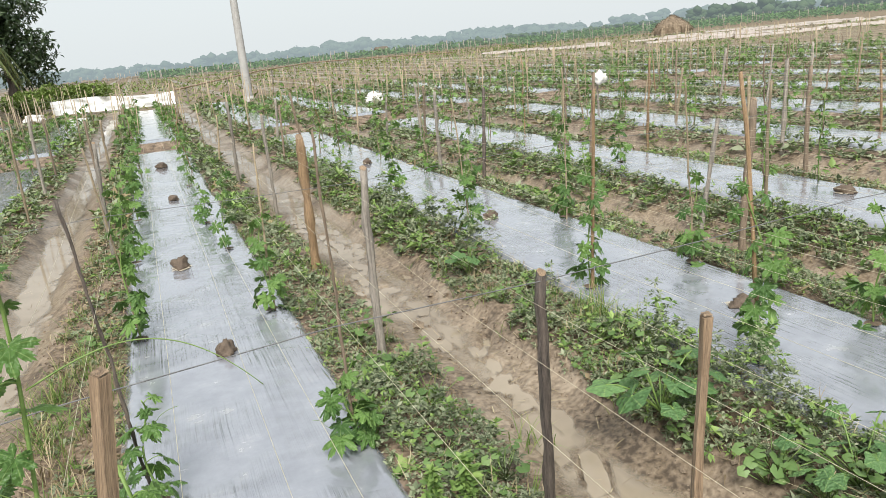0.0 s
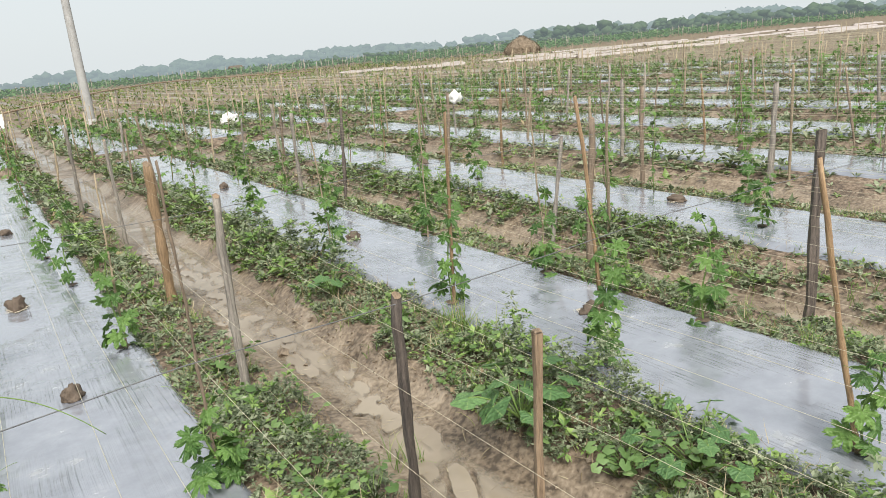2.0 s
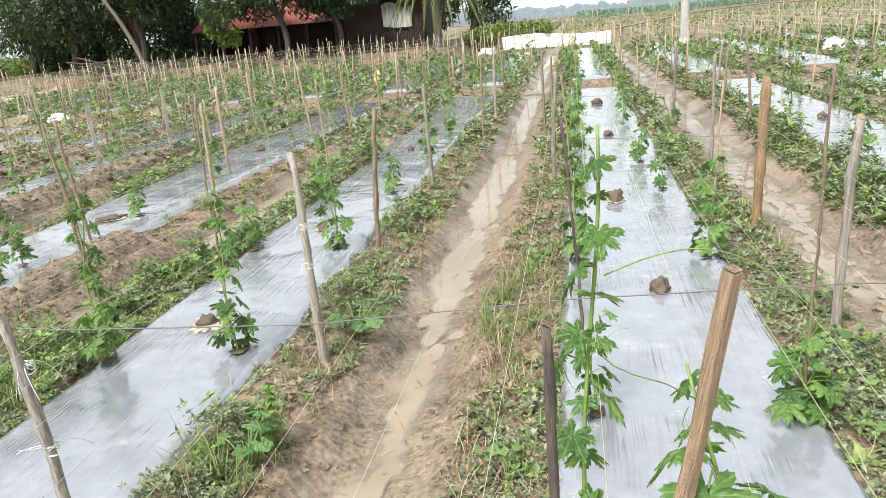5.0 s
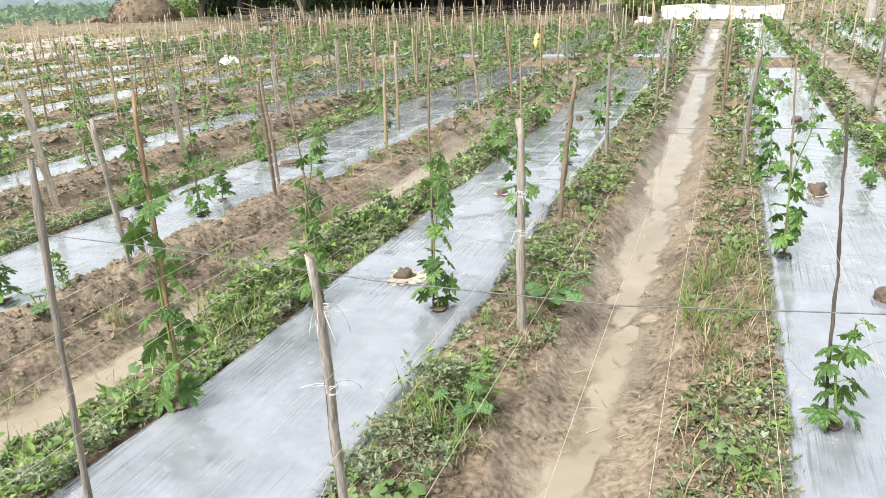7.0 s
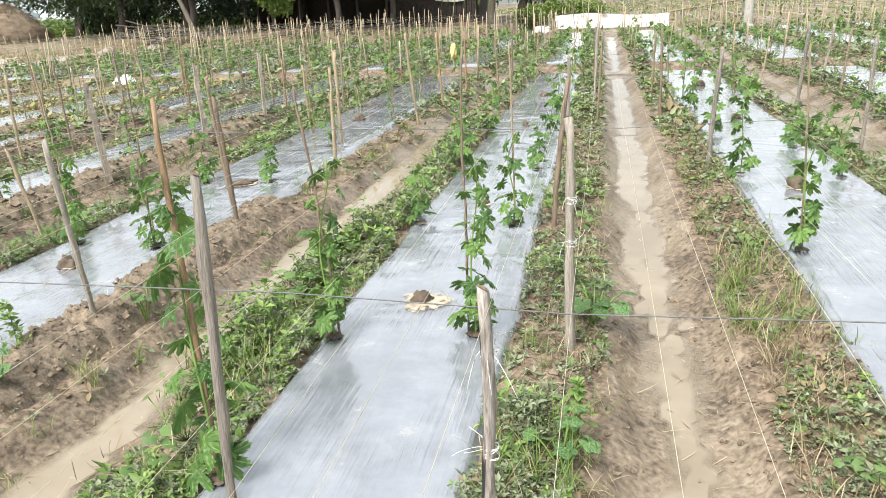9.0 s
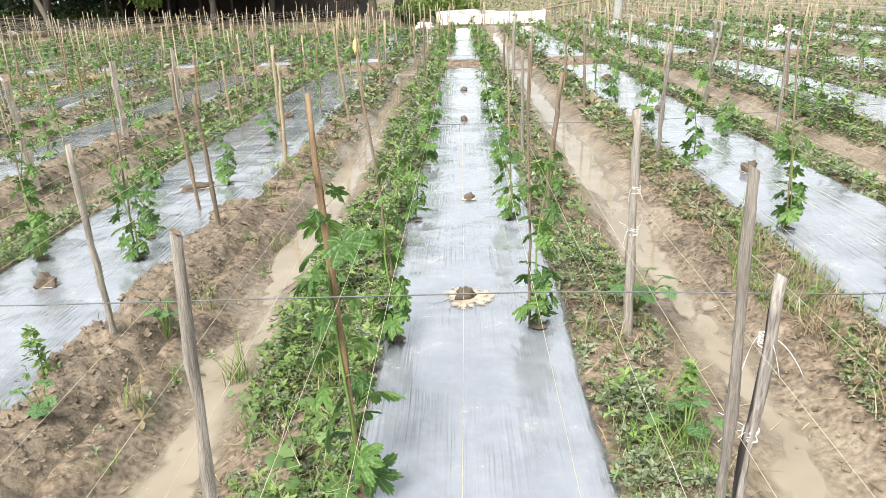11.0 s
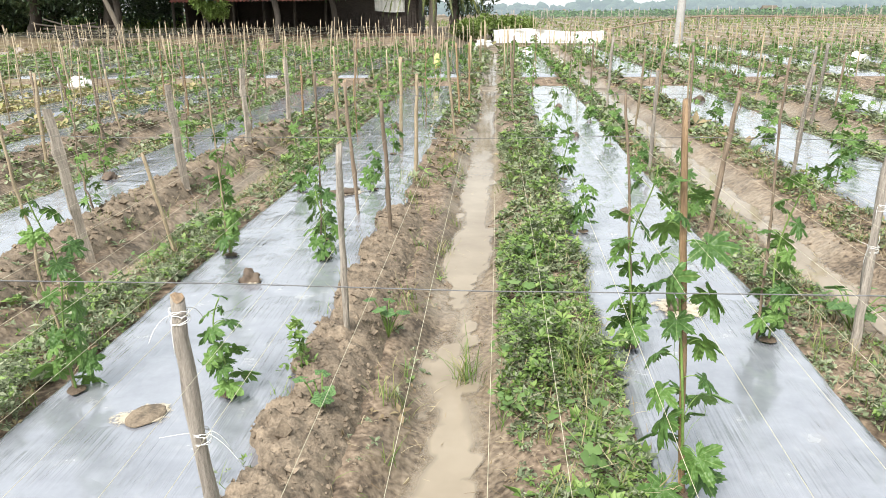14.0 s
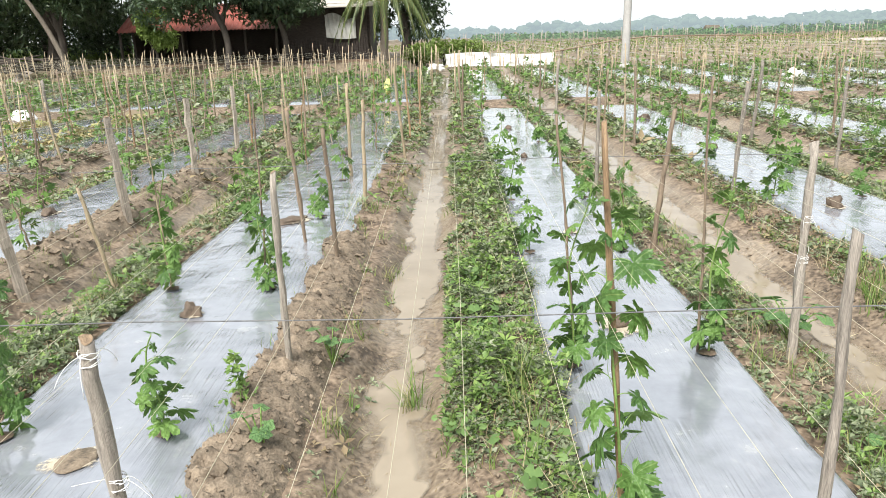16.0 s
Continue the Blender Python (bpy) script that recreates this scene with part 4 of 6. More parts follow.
# ---- clods of mud and splashes on the film ----
def clod(x, y, w, h, seed, splash=0.0, pitlike=False):
    q = np.random.default_rng(seed)
    bm = bmesh.new()
    bmesh.ops.create_icosphere(bm, subdivisions=3, radius=1.0)
    for v in bm.verts:
        d = noise.noise(v.co * 1.3 + Vector((seed, 0, 0))) * 0.55 + noise.noise(v.co * 3.2 + Vector((0, seed, 0))) * 0.38 + noise.noise(v.co * 8) * 0.12
        v.co *= 1 + d * (0.25 if pitlike else 1)
        v.co.z = max(v.co.z, -0.2)
        v.co = Vector((v.co.x * w, v.co.y * w * 0.8, (v.co.z + 0.2) * h * (0.4 if pitlike else 1)))
    me = bpy.data.meshes.new("mud_clod")
    bm.to_mesh(me)
    bm.free()
    me.materials.append(CRUMB if pitlike else CLOD)
    for p in me.polygons:
        p.use_smooth = True
    ob = thing("mud_clod", "lump of dark wet mud dropped on the mulch film", "mud clod", "mud clods", pose(x, y, 0.006, 0, 0, seed * 40), me)
    if splash:
        a = np.linspace(0, 2 * np.pi, 72, endpoint=False)
        wave = sum(q.uniform(-1, 1) / (1 + 0.35 * h_) * np.sin(h_ * a + q.uniform(0, 6)) for h_ in (1, 2, 3, 5, 8, 13))
        rr = splash * np.clip(0.62 + 0.2 * wave, 0.3, 1.1)
        v = np.concatenate([[[0, 0, 0.006]], np.c_[0.7 * rr * np.cos(a), 0.7 * rr * np.sin(a), 0 * a + 0.0055], np.c_[rr * np.cos(a), rr * np.sin(a), 0 * a + 0.001]])
        k, k1 = np.arange(72), (np.arange(72) + 1) % 72
        f = [np.stack([0 * k, 1 + k, 1 + k1], -1), np.stack([1 + k, 73 + k, 73 + k1, 1 + k1], -1)]
        me = mesh("splash", v * (1.1, 1.1, 1), f, SPLASH)
        me.attributes.new("thick", "FLOAT", "POINT").data.foreach_set("value", np.concatenate([[1.0], 0 * a + 0.5, 0 * a]).astype(np.float32))
        child("splash", me, ob, "pale dried mud splash with a broken rim")


for k, (x, y, w, h, s) in enumerate([(0.155, 3.80, 0.055, 0.06, 0), (0.03, 5.77, 0.075, 0.085, 0.15), (0.12, 8.93, 0.06, 0.05, 0), (0.09, 12.1, 0.08, 0.07, 0),
                                     (-2.32, 3.37, 0.055, 0.045, 0.22), (-2.28, 5.19, 0.045, 0.03, 0.10), (-2.3, 8.6, 0.05, 0.04, 0.0), (-2.3, 11.3, 0.06, 0.04, 0.0),
                                     (-4.675, 3.66, 0.06, 0.06, 0.10), (-4.55, 5.73, 0.12, 0.03, 0.22), (-4.6, 9.2, 0.08, 0.06, 0), (-6.9, 6.2, 0.08, 0.05, 0.15),
                                     (2.80, 2.75, 0.07, 0.045, 0.16), (2.62, 5.45, 0.06, 0.06, 0.14), (2.7, 9.4, 0.07, 0.06, 0.12), (5.3, 4.1, 0.08, 0.05, 0.14), (5.25, 8.4, 0.08, 0.07, 0.14),
                                     (8.0, 5.2, 0.09, 0.07, 0.0), (8.05, 8.7, 0.08, 0.06, 0.0), (10.7, 7.0, 0.09, 0.06, 0)]):
    clod(x, y, w, h, k + 1, s)
clod(-4.60, 2.23, 0.085, 0.035, 60, 0.15, True)


# ---- weeds on the shoulders ----
def weed_strip(q, x0, x1, y0, y1, dens, size, per, tall, patch=0.0):
    """Whorls of small leaves on hummocks: dens whorls to the square metre, per leaves each."""
    n = int(abs(x1 - x0) * (y1 - y0) * dens)
    cx, cy = q.uniform(min(x0, x1), max(x0, x1), n), q.uniform(y0, y1, n)
    mound = 1.25 * smooth_noise(cx, cy, 0.55, 77, 3)
    side = np.abs(cx - x0) / max(abs(x1 - x0), 1e-6)
    ragged = side + 0.5 * smooth_noise(0 * cx + x1, cy, 0.45, 79, 3) + 0.25 * smooth_noise(cx, cy, 0.16, 80, 2)
    inner = 0.16 * smooth_noise(0 * cx + x0, cy, 0.3, 81, 3) + 0.05
    tuft = smooth_noise(cx + 0.03 * mound, cy, 0.13, 78, 2)
    keep = (mound + 0.35 * tuft + q.uniform(-0.35, 0.75, n) > patch) & (ragged < 0.95) & (side > inner)
    cx, cy, mound, side, tuft = cx[keep], cy[keep], mound[keep], side[keep], tuft[keep]
    canopy = tall * np.clip(0.55 + 1.35 * mound, 0.06, 1.9) * np.clip(0.75 + 1.1 * tuft, 0.1, 1.7) * (1 - 0.6 * side**2)
    cz = ground_z(cx, cy) + canopy * q.uniform(0.1, 1.0, len(cx)) ** 0.75 + 0.006
    k = np.repeat(np.arange(len(cx)), per)
    m = len(k)
    a = np.tile(np.arange(per) * 2 * np.pi / per, len(cx)) + np.repeat(q.uniform(0, 6.28, len(cx)), per) + q.normal(0, 0.25, m)
    grow = np.repeat(np.exp(q.normal(0, 0.32, len(cx))), per)
    lean_ = np.repeat(q.normal(0, 0.55, len(cx)), per) * np.cos(a - np.repeat(q.uniform(0, 6.28, len(cx)), per))
    pos = np.stack([cx[k], cy[k], cz[k]], -1) + 0.1 * size * np.stack([np.cos(a), np.sin(a), 0 * a], -1)
    ln = size * grow * q.uniform(0.7, 1.2, m)
    return leaf_arrays(pos, a, 0.35 + lean_ + q.normal(0, 0.25, m), q.normal(0, 0.3, m), ln, ln * q.uniform(0.38, 0.6, m), False, 0.2, 0.12)


def blades(q, x0, x1, y0, y1, tufts, per, h):
    cx, cy = q.uniform(x0, x1, tufts), q.uniform(y0, y1, tufts)
    k = np.repeat(np.arange(tufts), per)
    m = len(k)
    pos = np.stack([cx[k] + q.normal(0, 0.025, m), cy[k] + q.normal(0, 0.025, m), 0 * cx[k]], -1)
    pos[:, 2] = ground_z(pos[:, 0], pos[:, 1]) - 0.005
    ln = h * q.uniform(0.5, 1.3, m)
    return ribbons(pos, q.uniform(0, 6.28, m), q.normal(1.15, 0.25, m), ln, np.full(m, 0.0045), q.uniform(0.1, 0.6, m))


wr = np.random.default_rng(77)
# By bed and side: density and height for the shoulders beside the camera's line.
NEAR = {(6, -1): (120, 0.07), (6, 1): (60, 0.05), (7, -1): (230, 0.12), (7, 1): (24, 0.05), (8, -1): (270, 0.24), (8, 1): (190, 0.10), (9, -1): (150, 0.055), (9, 1): (230, 0.14),
        (10, -1): (270, 0.21), (10, 1): (200, 0.10), (11, -1): (220, 0.12), (11, 1): (120, 0.06)}
# Width of the weedy strip where it is not the usual one.
WIDE = {(8, 1): 0.43, (9, -1): 0.37, (8, -1): 0.48, (9, 1): 0.46, (10, -1): 0.46}
for b, (cx, hw) in enumerate(BEDS):
    for side in (-1, 1):
        x0, x1 = cx + side * (hw - 0.07), cx + side * (hw + WIDE.get((b, side), 0.54))
        dens, tall = NEAR.get((b, side), (0, 0.07))
        bits, lush = [], []
        dead, yellow = [], []
        if dens:
            full, bare = dens / 250, -0.35 if dens >= 260 else 0.22 if (b, side) == (9, -1) else 0.0 if dens > 100 else 0.55
            if 7 <= b <= 10:
                bits.append(weed_strip(wr, x0, x1, 0.6, 2.6, 3600 * full, 0.0178, 6, tall, bare - 0.12))
                bits.append(weed_strip(wr, x0, x1, 2.6, 4.6, 1950 * full, 0.0222, 6, tall, bare - 0.12))
                bits.append(weed_strip(wr, x0, x1, 4.6, 5.0, 1500 * full, 0.026, 6, tall, bare - 0.12))
            else:
                bits.append(weed_strip(wr, x0, x1, 0.3, 5.0, 800 * full, 0.034, 6, tall, bare - 0.12))
            lush.append(weed_strip(wr, x0, x1, 0.6, 5.0, (760 if b == 8 and side < 0 else 330) * 1.35 * full, 0.028 if (b, side) == (8, -1) else 0.027, 6, tall * 1.25, 0.12 + bare))
            bits.append(weed_strip(wr, x0, x1, 5.0, 9.0, 620 * full, 0.038, 5, tall, bare - 0.12))
            lush.append(weed_strip(wr, x0, x1, 5.0, 9.0, 190 * full, 0.045, 6, tall * 1.25, 0.15 + bare))
            dead.append(weed_strip(wr, x0, x1, 0.3, 9.0, (420 if (b, side) == (9, -1) else 230 if b >= 10 else 130) if dens > 100 else 25, 0.026, 4, 0.06, 0.1))
            bits.append(weed_strip(wr, x0, x1, 9.0, CROSS0, 170, 0.068, 4, tall, -0.1))
            lush.append(weed_strip(wr, x0, x1, 9.0, CROSS0, 90, 0.05, 5, tall * 1.25, 0.1))
        else:
            dry_bed = cx < -9
            bits.append(weed_strip(wr, x0, x1, 0.5, CROSS0, 50 if dry_bed else 110, 0.076, 4, 0.08 if dry_bed else 0.12, 0.1 if dry_bed else -0.1))
            if dry_bed:
                yellow.append(weed_strip(wr, cx + side * (hw - 0.06), cx + side * (hw + 0.8), 0.5, CROSS0, 110, 0.085, 4, 0.10, -0.2))
            else:
                lush.append(weed_strip(wr, x0, x1, 0.5, CROSS0, 60, 0.05, 5, 0.13, 0.1))
        dead.append(weed_strip(wr, x0, x1, 7.0, END, 24, 0.075, 4, 0.06, 0.1))
        bits.append(weed_strip(wr, x0, x1, CROSS1 - 0.3, END, 55, 0.11, 4, 0.13, -0.1))
        lush.append(weed_strip(wr, x0, x1, CROSS1 - 0.3, END, 28, 0.10, 4, 0.16, 0.0))
        for name, some, mat_, label in (("weeds", bits, WEED, "low green weeds growing along the shoulder of a bed"), ("lush_weeds", lush, WEED_BRIGHT, "brighter green broad-leaved weeds along a bed"),
                                        ("dead_weeds", dead, DRY, "brown dead weeds lying along a bed"), ("stubble", yellow, STUBBLE, "yellow dry stubble between neglected beds")):
            some = [(v, [f]) for v, f in some if len(v)]
            if some:
                thing(name, label, "weeds", data=mesh(name, *joined(some), mat_), kind="stuff")
        if dens:
            n_dry = 1500 if dens > 100 else 400
            dx, dy = wr.uniform(min(x0, x1), max(x0, x1), n_dry), wr.uniform(0.6, 8, n_dry)
            dp = np.stack([dx, dy, ground_z(dx, dy) + wr.uniform(0, 0.6 * tall, n_dry)], -1)
            v, f = ribbons(dp, wr.uniform(0, 6.28, n_dry), wr.normal(0.35, 0.4, n_dry), wr.uniform(0.03, 0.13, n_dry), np.full(n_dry, 0.003), wr.normal(0.1, 0.25, n_dry))
            thing("dry_stems", "dry straw-coloured stems lying among the weeds", "weeds", data=mesh("dry_stems", v, f, STRAW_BIT), kind="stuff")
            gb = [blades(wr, min(x0, x1), max(x0, x1), 0.4, 9, 90, 12, 0.12)]
            thing("grass_tufts", "thin grass tufts among the weeds", "grass", data=mesh("grass_tufts", *joined([(v, [f]) for v, f in gb]), GRASS), kind="stuff")


# ---- broad squash leaves and single weeds ----
def round_leaf(seed, mat_, n=31):
    """A broad five-angled leaf, its stalk's end at the origin."""
    q = np.random.default_rng(seed)
    th = np.radians(np.linspace(-160, 160, n))
    rr = 0.82 + 0.10 * np.cos(5 * th) + q.normal(0, 0.015, n)
    rr[[0, -1]] *= 0.8
    rim = np.stack([rr * np.cos(th), rr * np.sin(th)], -1)
    z = lambda p: 0.05 * np.cos(5 * np.arctan2(p[:, 1], p[:, 0])) * np.hypot(p[:, 0], p[:, 1]) - 0.2 * np.hypot(p[:, 0], p[:, 1]) ** 2
    v = np.concatenate([[[0, 0, -0.03]]] + [np.c_[r, z(r)] for r in (0.55 * rim, rim)])
    k = np.arange(n - 1)
    return mesh("leaf", v, [np.stack([1 + k, 1 + n + k, 2 + n + k, 2 + k], -1), np.stack([0 * k, 1 + k, 2 + k], -1)], mat_)


ROUND = [round_leaf(500 + k, SQUASH) for k in range(4)]
ROUND_PALE = [round_leaf(510 + k, ROUNDLEAF, 15) for k in range(3)]


def squash(x, y, z, n, size, spread, seed, label):
    q = np.random.default_rng(seed)
    ob = thing("squash_plant", label, "plant", at=pose(x, y, z))
    bits = []
    for k in range(n):
        a, r = k * 2.4 + q.normal(0, 0.3), spread * math.sqrt((k + 0.6) / n)
        tip = np.array([r * math.cos(a), 0.7 * r * math.sin(a), q.uniform(0.1, 0.22)])
        u = np.linspace(0, 1, 6)[:, None]
        bits.append(tube(u * tip * (1, 1, 0) + np.array([0, 0, 1.0]) * tip[2] * np.sin(u * 1.57), 0.0035, 5))
        child("leaf", ROUND[k % 4], ob, m=pose(*tip, q.normal(0, 14), q.uniform(0, 30), math.degrees(a)) @ Matrix.Scale(size * q.uniform(0.7, 1.15), 4))
    child("stem", mesh("stem", *joined(bits), STEM), ob, "hairy green leaf stalks")


squash(1.72, 2.12, -0.02, 12, 0.085, 0.27, 1, "young squash plant with broad flat leaves beside the furrow")
squash(-1.45, 3.35, -0.08, 12, 0.065, 0.20, 2, "leafy broad-leaved weed at the foot of a post")
squash(-3.79, 3.14, -0.08, 8, 0.04, 0.11, 3, "small broad-leaved seedling on bare soil")
squash(-3.93, 2.33, -0.08, 6, 0.04, 0.09, 4, "small pale-leaved seedling on bare soil")
squash(1.88, 4.35, -0.06, 9, 0.055, 0.18, 5, "broad-leaved weed on the furrow's edge")
squash(2.02, 1.45, -0.08, 16, 0.055, 0.30, 6, "round-leaved weed in a thick patch")
squash(-1.55, 2.2, -0.08, 7, 0.05, 0.14, 7, "broad-leaved weed beside the film")

# Pale round-leaved weeds in clumps among the rest.
STALK = mesh("stalk", *tube([(0, 0, 0), (0.006, 0, 0.5), (0, 0, 1)], 0.0016, 4), STEM)


def clump(seed):
    q = np.random.default_rng(seed)
    ob = new("round_leaved_weed")
    for k in range(13):
        a, r = k * 2.4 + q.normal(0, 0.3), 0.12 * math.sqrt((k + 0.4) / 13)
        tip = np.array([r * math.cos(a), r * math.sin(a), q.uniform(0.03, 0.15) * (1.2 - 3 * r)])
        child("stalk", STALK, ob, m=lean(0, 0, 0, *tip)[0] @ Matrix.Diagonal((1, 1, lean(0, 0, 0, *tip)[1], 1)))
        child("leaf", ROUND_PALE[k % 3], ob, m=pose(*tip, q.normal(0, 18), q.uniform(-5, 35), math.degrees(a)) @ Matrix.Scale(0.027 * q.uniform(0.6, 1.25), 4))
    return tagged(ob, "clump of pale green round-leaved weed among low weeds", "weed", "round-leaved weeds")


CLUMPS = [clump(520 + k) for k in range(3)]
kq = np.random.default_rng(530)
spots = []
for x0, x1, y0, y1, n, lift in ((1.75, 2.12, 0.9, 4.6, 17, 0.07), (-3.25, -2.85, 1.3, 4.6, 13, 0.06), (-1.7, -1.4, 1.6, 5.0, 6, 0.02), (-0.8, -0.5, 1.4, 4.5, 6, 0.01), (0.7, 1.05, 1.5, 4.5, 8, 0.04), (-5.6, -5.2, 2.5, 5.5, 4, 0.02), (3.3, 3.6, 2.0, 5.0, 5, 0.02)):
    for _ in range(n):
        x, y = kq.uniform(x0, x1), kq.uniform(y0, y1)
        spots.append((x, y, float(ground_z(np.array([x]), np.array([y]))[0]) + lift * kq.uniform(0.1, 1.0), kq.uniform(0, 360), kq.uniform(0.7, 1.25)))
for k, (x, y, z, turn, s) in enumerate(spots):
    m = pose(x, y, z, 0, 0, turn) @ Matrix.Scale(s, 4)
    if k < 3:
        CLUMPS[k].matrix_basis = m
    else:
        copy_thing(CLUMPS[k % 3], m)

# A feathery weed at the film's edge and grass standing in the mud.
fq = np.random.default_rng(9)


def feather(x, y, h, n, seed):
    q = np.random.default_rng(seed)
    f = q.random(n)
    a = q.uniform(0, 6.28, n)
    pos = np.stack([0.12 * h / 0.3 * (1 - f) * np.cos(a) * q.random(n), 0.12 * h / 0.3 * (1 - f) * np.sin(a) * q.random(n), h * f], -1)
    ob = thing("feathery_weed", "feathery light green weed at the edge of the film", "weed", at=pose(x, y, -0.06))
    child("stem", mesh("stem", *tube([(0, 0, -0.03), (0.01, 0, h * 0.5), (0, 0.01, h)], 0.003, 5), STEM), ob)
    child("foliage", mesh("foliage", *scatter_leaves(q, pos, 0.035, 0.5, 0.45, 0.4), WEED_BRIGHT), ob)


feather(-4.09, 2.60, 0.32, 150, 1)
feather(0.62, 1.9, 0.28, 240, 2)
feather(0.78, 2.0, 0.22, 200, 3)
feather(3.25, 2.9, 0.30, 120, 4)
feather(-1.50, 2.35, 0.25, 120, 5)
gt = [blades(fq, -3.42, -3.36, 2.8, 2.95, 3, 16, 0.26), blades(fq, 1.22, 1.34, 2.2, 2.6, 4, 9, 0.16), blades(fq, -2.95, -2.8, 2.4, 3.0, 10, 18, 0.24),
      blades(fq, 2.05, 2.15, 2.6, 3.3, 14, 18, 0.24), blades(fq, -0.8, -0.55, 3.2, 4.4, 16, 18, 0.2), blades(fq, -1.75, -1.5, 2.0, 2.6, 8, 18, 0.2)]
straw_tufts = [blades(fq, -0.74, -0.45, 2.0, 4.6, 30, 14, 0.15), blades(fq, -1.75, -1.4, 1.7, 4.5, 18, 12, 0.11), blades(fq, 1.75, 2.1, 3.0, 5.0, 12, 12, 0.12)]
thing("dry_grass", "pale dry grass tufts bent over the bed's shoulder", "grass", data=mesh("dry_grass", *joined([(v, [f]) for v, f in straw_tufts]), STRAW_BIT), kind="stuff")
thing("grass_clumps", "taller grass clumps at the furrow's edge", "grass", data=mesh("grass_clumps", *joined([(v, [f]) for v, f in gt]), GRASS), kind="stuff")

# Straw, dead leaves and small lumps lying in the furrows.
lit = np.random.default_rng(97)
fx_ = np.concatenate([c + lit.normal(0, 0.26, 420) for c in (-3.44, -1.10, 1.41, 3.91)])
fy_ = lit.uniform(0.9, 7.5, len(fx_))
fp = np.stack([fx_, fy_, np.maximum(ground_z(fx_, fy_), LEVEL) + 0.003], -1)
thing("furrow_litter", "bits of straw and dead leaf lying on the mud", "litter", data=mesh("furrow_litter", *ribbons(fp, lit.uniform(0, 6.28, len(fp)), lit.normal(0.05, 0.12, len(fp)), lit.uniform(0.02, 0.11, len(fp)), lit.uniform(0.002, 0.006, len(fp)), lit.normal(0, 0.12, len(fp))), STRAW_BIT), kind="stuff")

# Loose crumbs of soil on the bare shoulders.
def crumbs_at(name, p, size, seed):
    q = np.random.default_rng(seed)
    turn = np.arange(6) * np.pi / 3
    bv = np.concatenate([np.stack([np.cos(turn), np.sin(turn), 0.25 * np.cos(3 * turn)], -1), [[0, 0, 0.9], [0, 0, -0.9]]])
    bf = np.array([(k, (k + 1) % 6, 6) for k in range(6)] + [((k + 1) % 6, k, 7) for k in range(6)])
    n = len(p)
    s = size * np.exp(q.normal(0, 0.55, n))
    v = bv[None] * (1 + 0.28 * q.normal(size=(n, len(bv), 1))) * s[:, None, None] * q.uniform(0.6, 1.3, (n, 1, 3))
    v += (p + np.stack([0 * s, 0 * s, 0.25 * s], -1))[:, None]
    f = bf[None] + (np.arange(n) * len(bv))[:, None, None]
    thing(name, "loose crumbs of dark soil on the shoulder of a bed", "soil", data=mesh(name, v.reshape(-1, 3), f.reshape(-1, 3), CRUMB, False), kind="stuff")


def crumbs(name, x0, x1, y0, y1, n, size, seed):
    q = np.random.default_rng(seed)
    px, py = q.uniform(x0, x1, n), q.uniform(y0, y1, n)
    crumbs_at(name, np.stack([px, py, ground_z(px, py)], -1), size, seed)


def spilled_soil(x_edge, x_back, reach, y0, y1, seed, cusps, d=0.013):
    """Crumbled soil thrown over the film's edge: a scalloped lip, cracks and crumbs."""
    xs, ys = np.arange(x_edge - reach - 0.06, x_back, d), np.arange(y0, y1, 1.23 * d)
    gx_, gy_ = np.meshgrid(xs, ys)
    bays = np.abs(np.sin(np.pi * np.interp(gy_, cusps, range(len(cusps)))))
    rim = x_edge - reach * bays**0.45 + 0.024 * smooth_noise(gx_, gy_, 0.07, seed + 1, 2)
    lip = step(rim - 0.012, rim + 0.022, gx_) * (1 - step(x_back - 0.16, x_back - 0.01, gx_))
    grain = 0.024 * np.abs(smooth_noise(gx_, gy_, 0.08, seed + 2, 2)) + 0.022 * np.abs(smooth_noise(gx_, gy_, 0.035, seed + 3, 1)) + 0.010 * smooth_noise(gx_, gy_, 0.016, seed + 4, 1)
    crack = 0.03 * (1 - step(0.0, 0.10, np.abs(smooth_noise(0.4 * gx_, gy_, 0.12, seed + 6, 2))))
    base = np.maximum(ground_z(gx_, gy_) + 0.01, 0.012 - 0.5 * np.clip(gx_ - x_edge - 0.03, 0, 1))
    z = (base + grain - crack + 0.024) * lip + (np.where(gx_ < x_edge + 0.1, -0.05, base - 0.06)) * (1 - lip)
    n, m = gx_.shape
    i, j = np.meshgrid(np.arange(n - 1), np.arange(m - 1), indexing="ij")
    f = np.stack([i * m + j, i * m + j + 1, (i + 1) * m + j + 1, (i + 1) * m + j], -1).reshape(-1, 4)
    f = f[(lip.ravel()[f] > 0.02).any(1)]
    thing("spilled_soil", "crumbly brown soil thrown over the film's edge", "soil", data=mesh("spilled_soil", np.stack([gx_, gy_, z], -1), f, CRUMB), kind="stuff")
    q = np.random.default_rng(seed)
    top = np.stack([gx_, gy_, z], -1)[lip > 0.6]
    crumbs_at("soil_crumbs", top[q.integers(0, len(top), int((420 if d < 0.02 else 150) * (y1 - y0)))], 0.5 * d, seed)


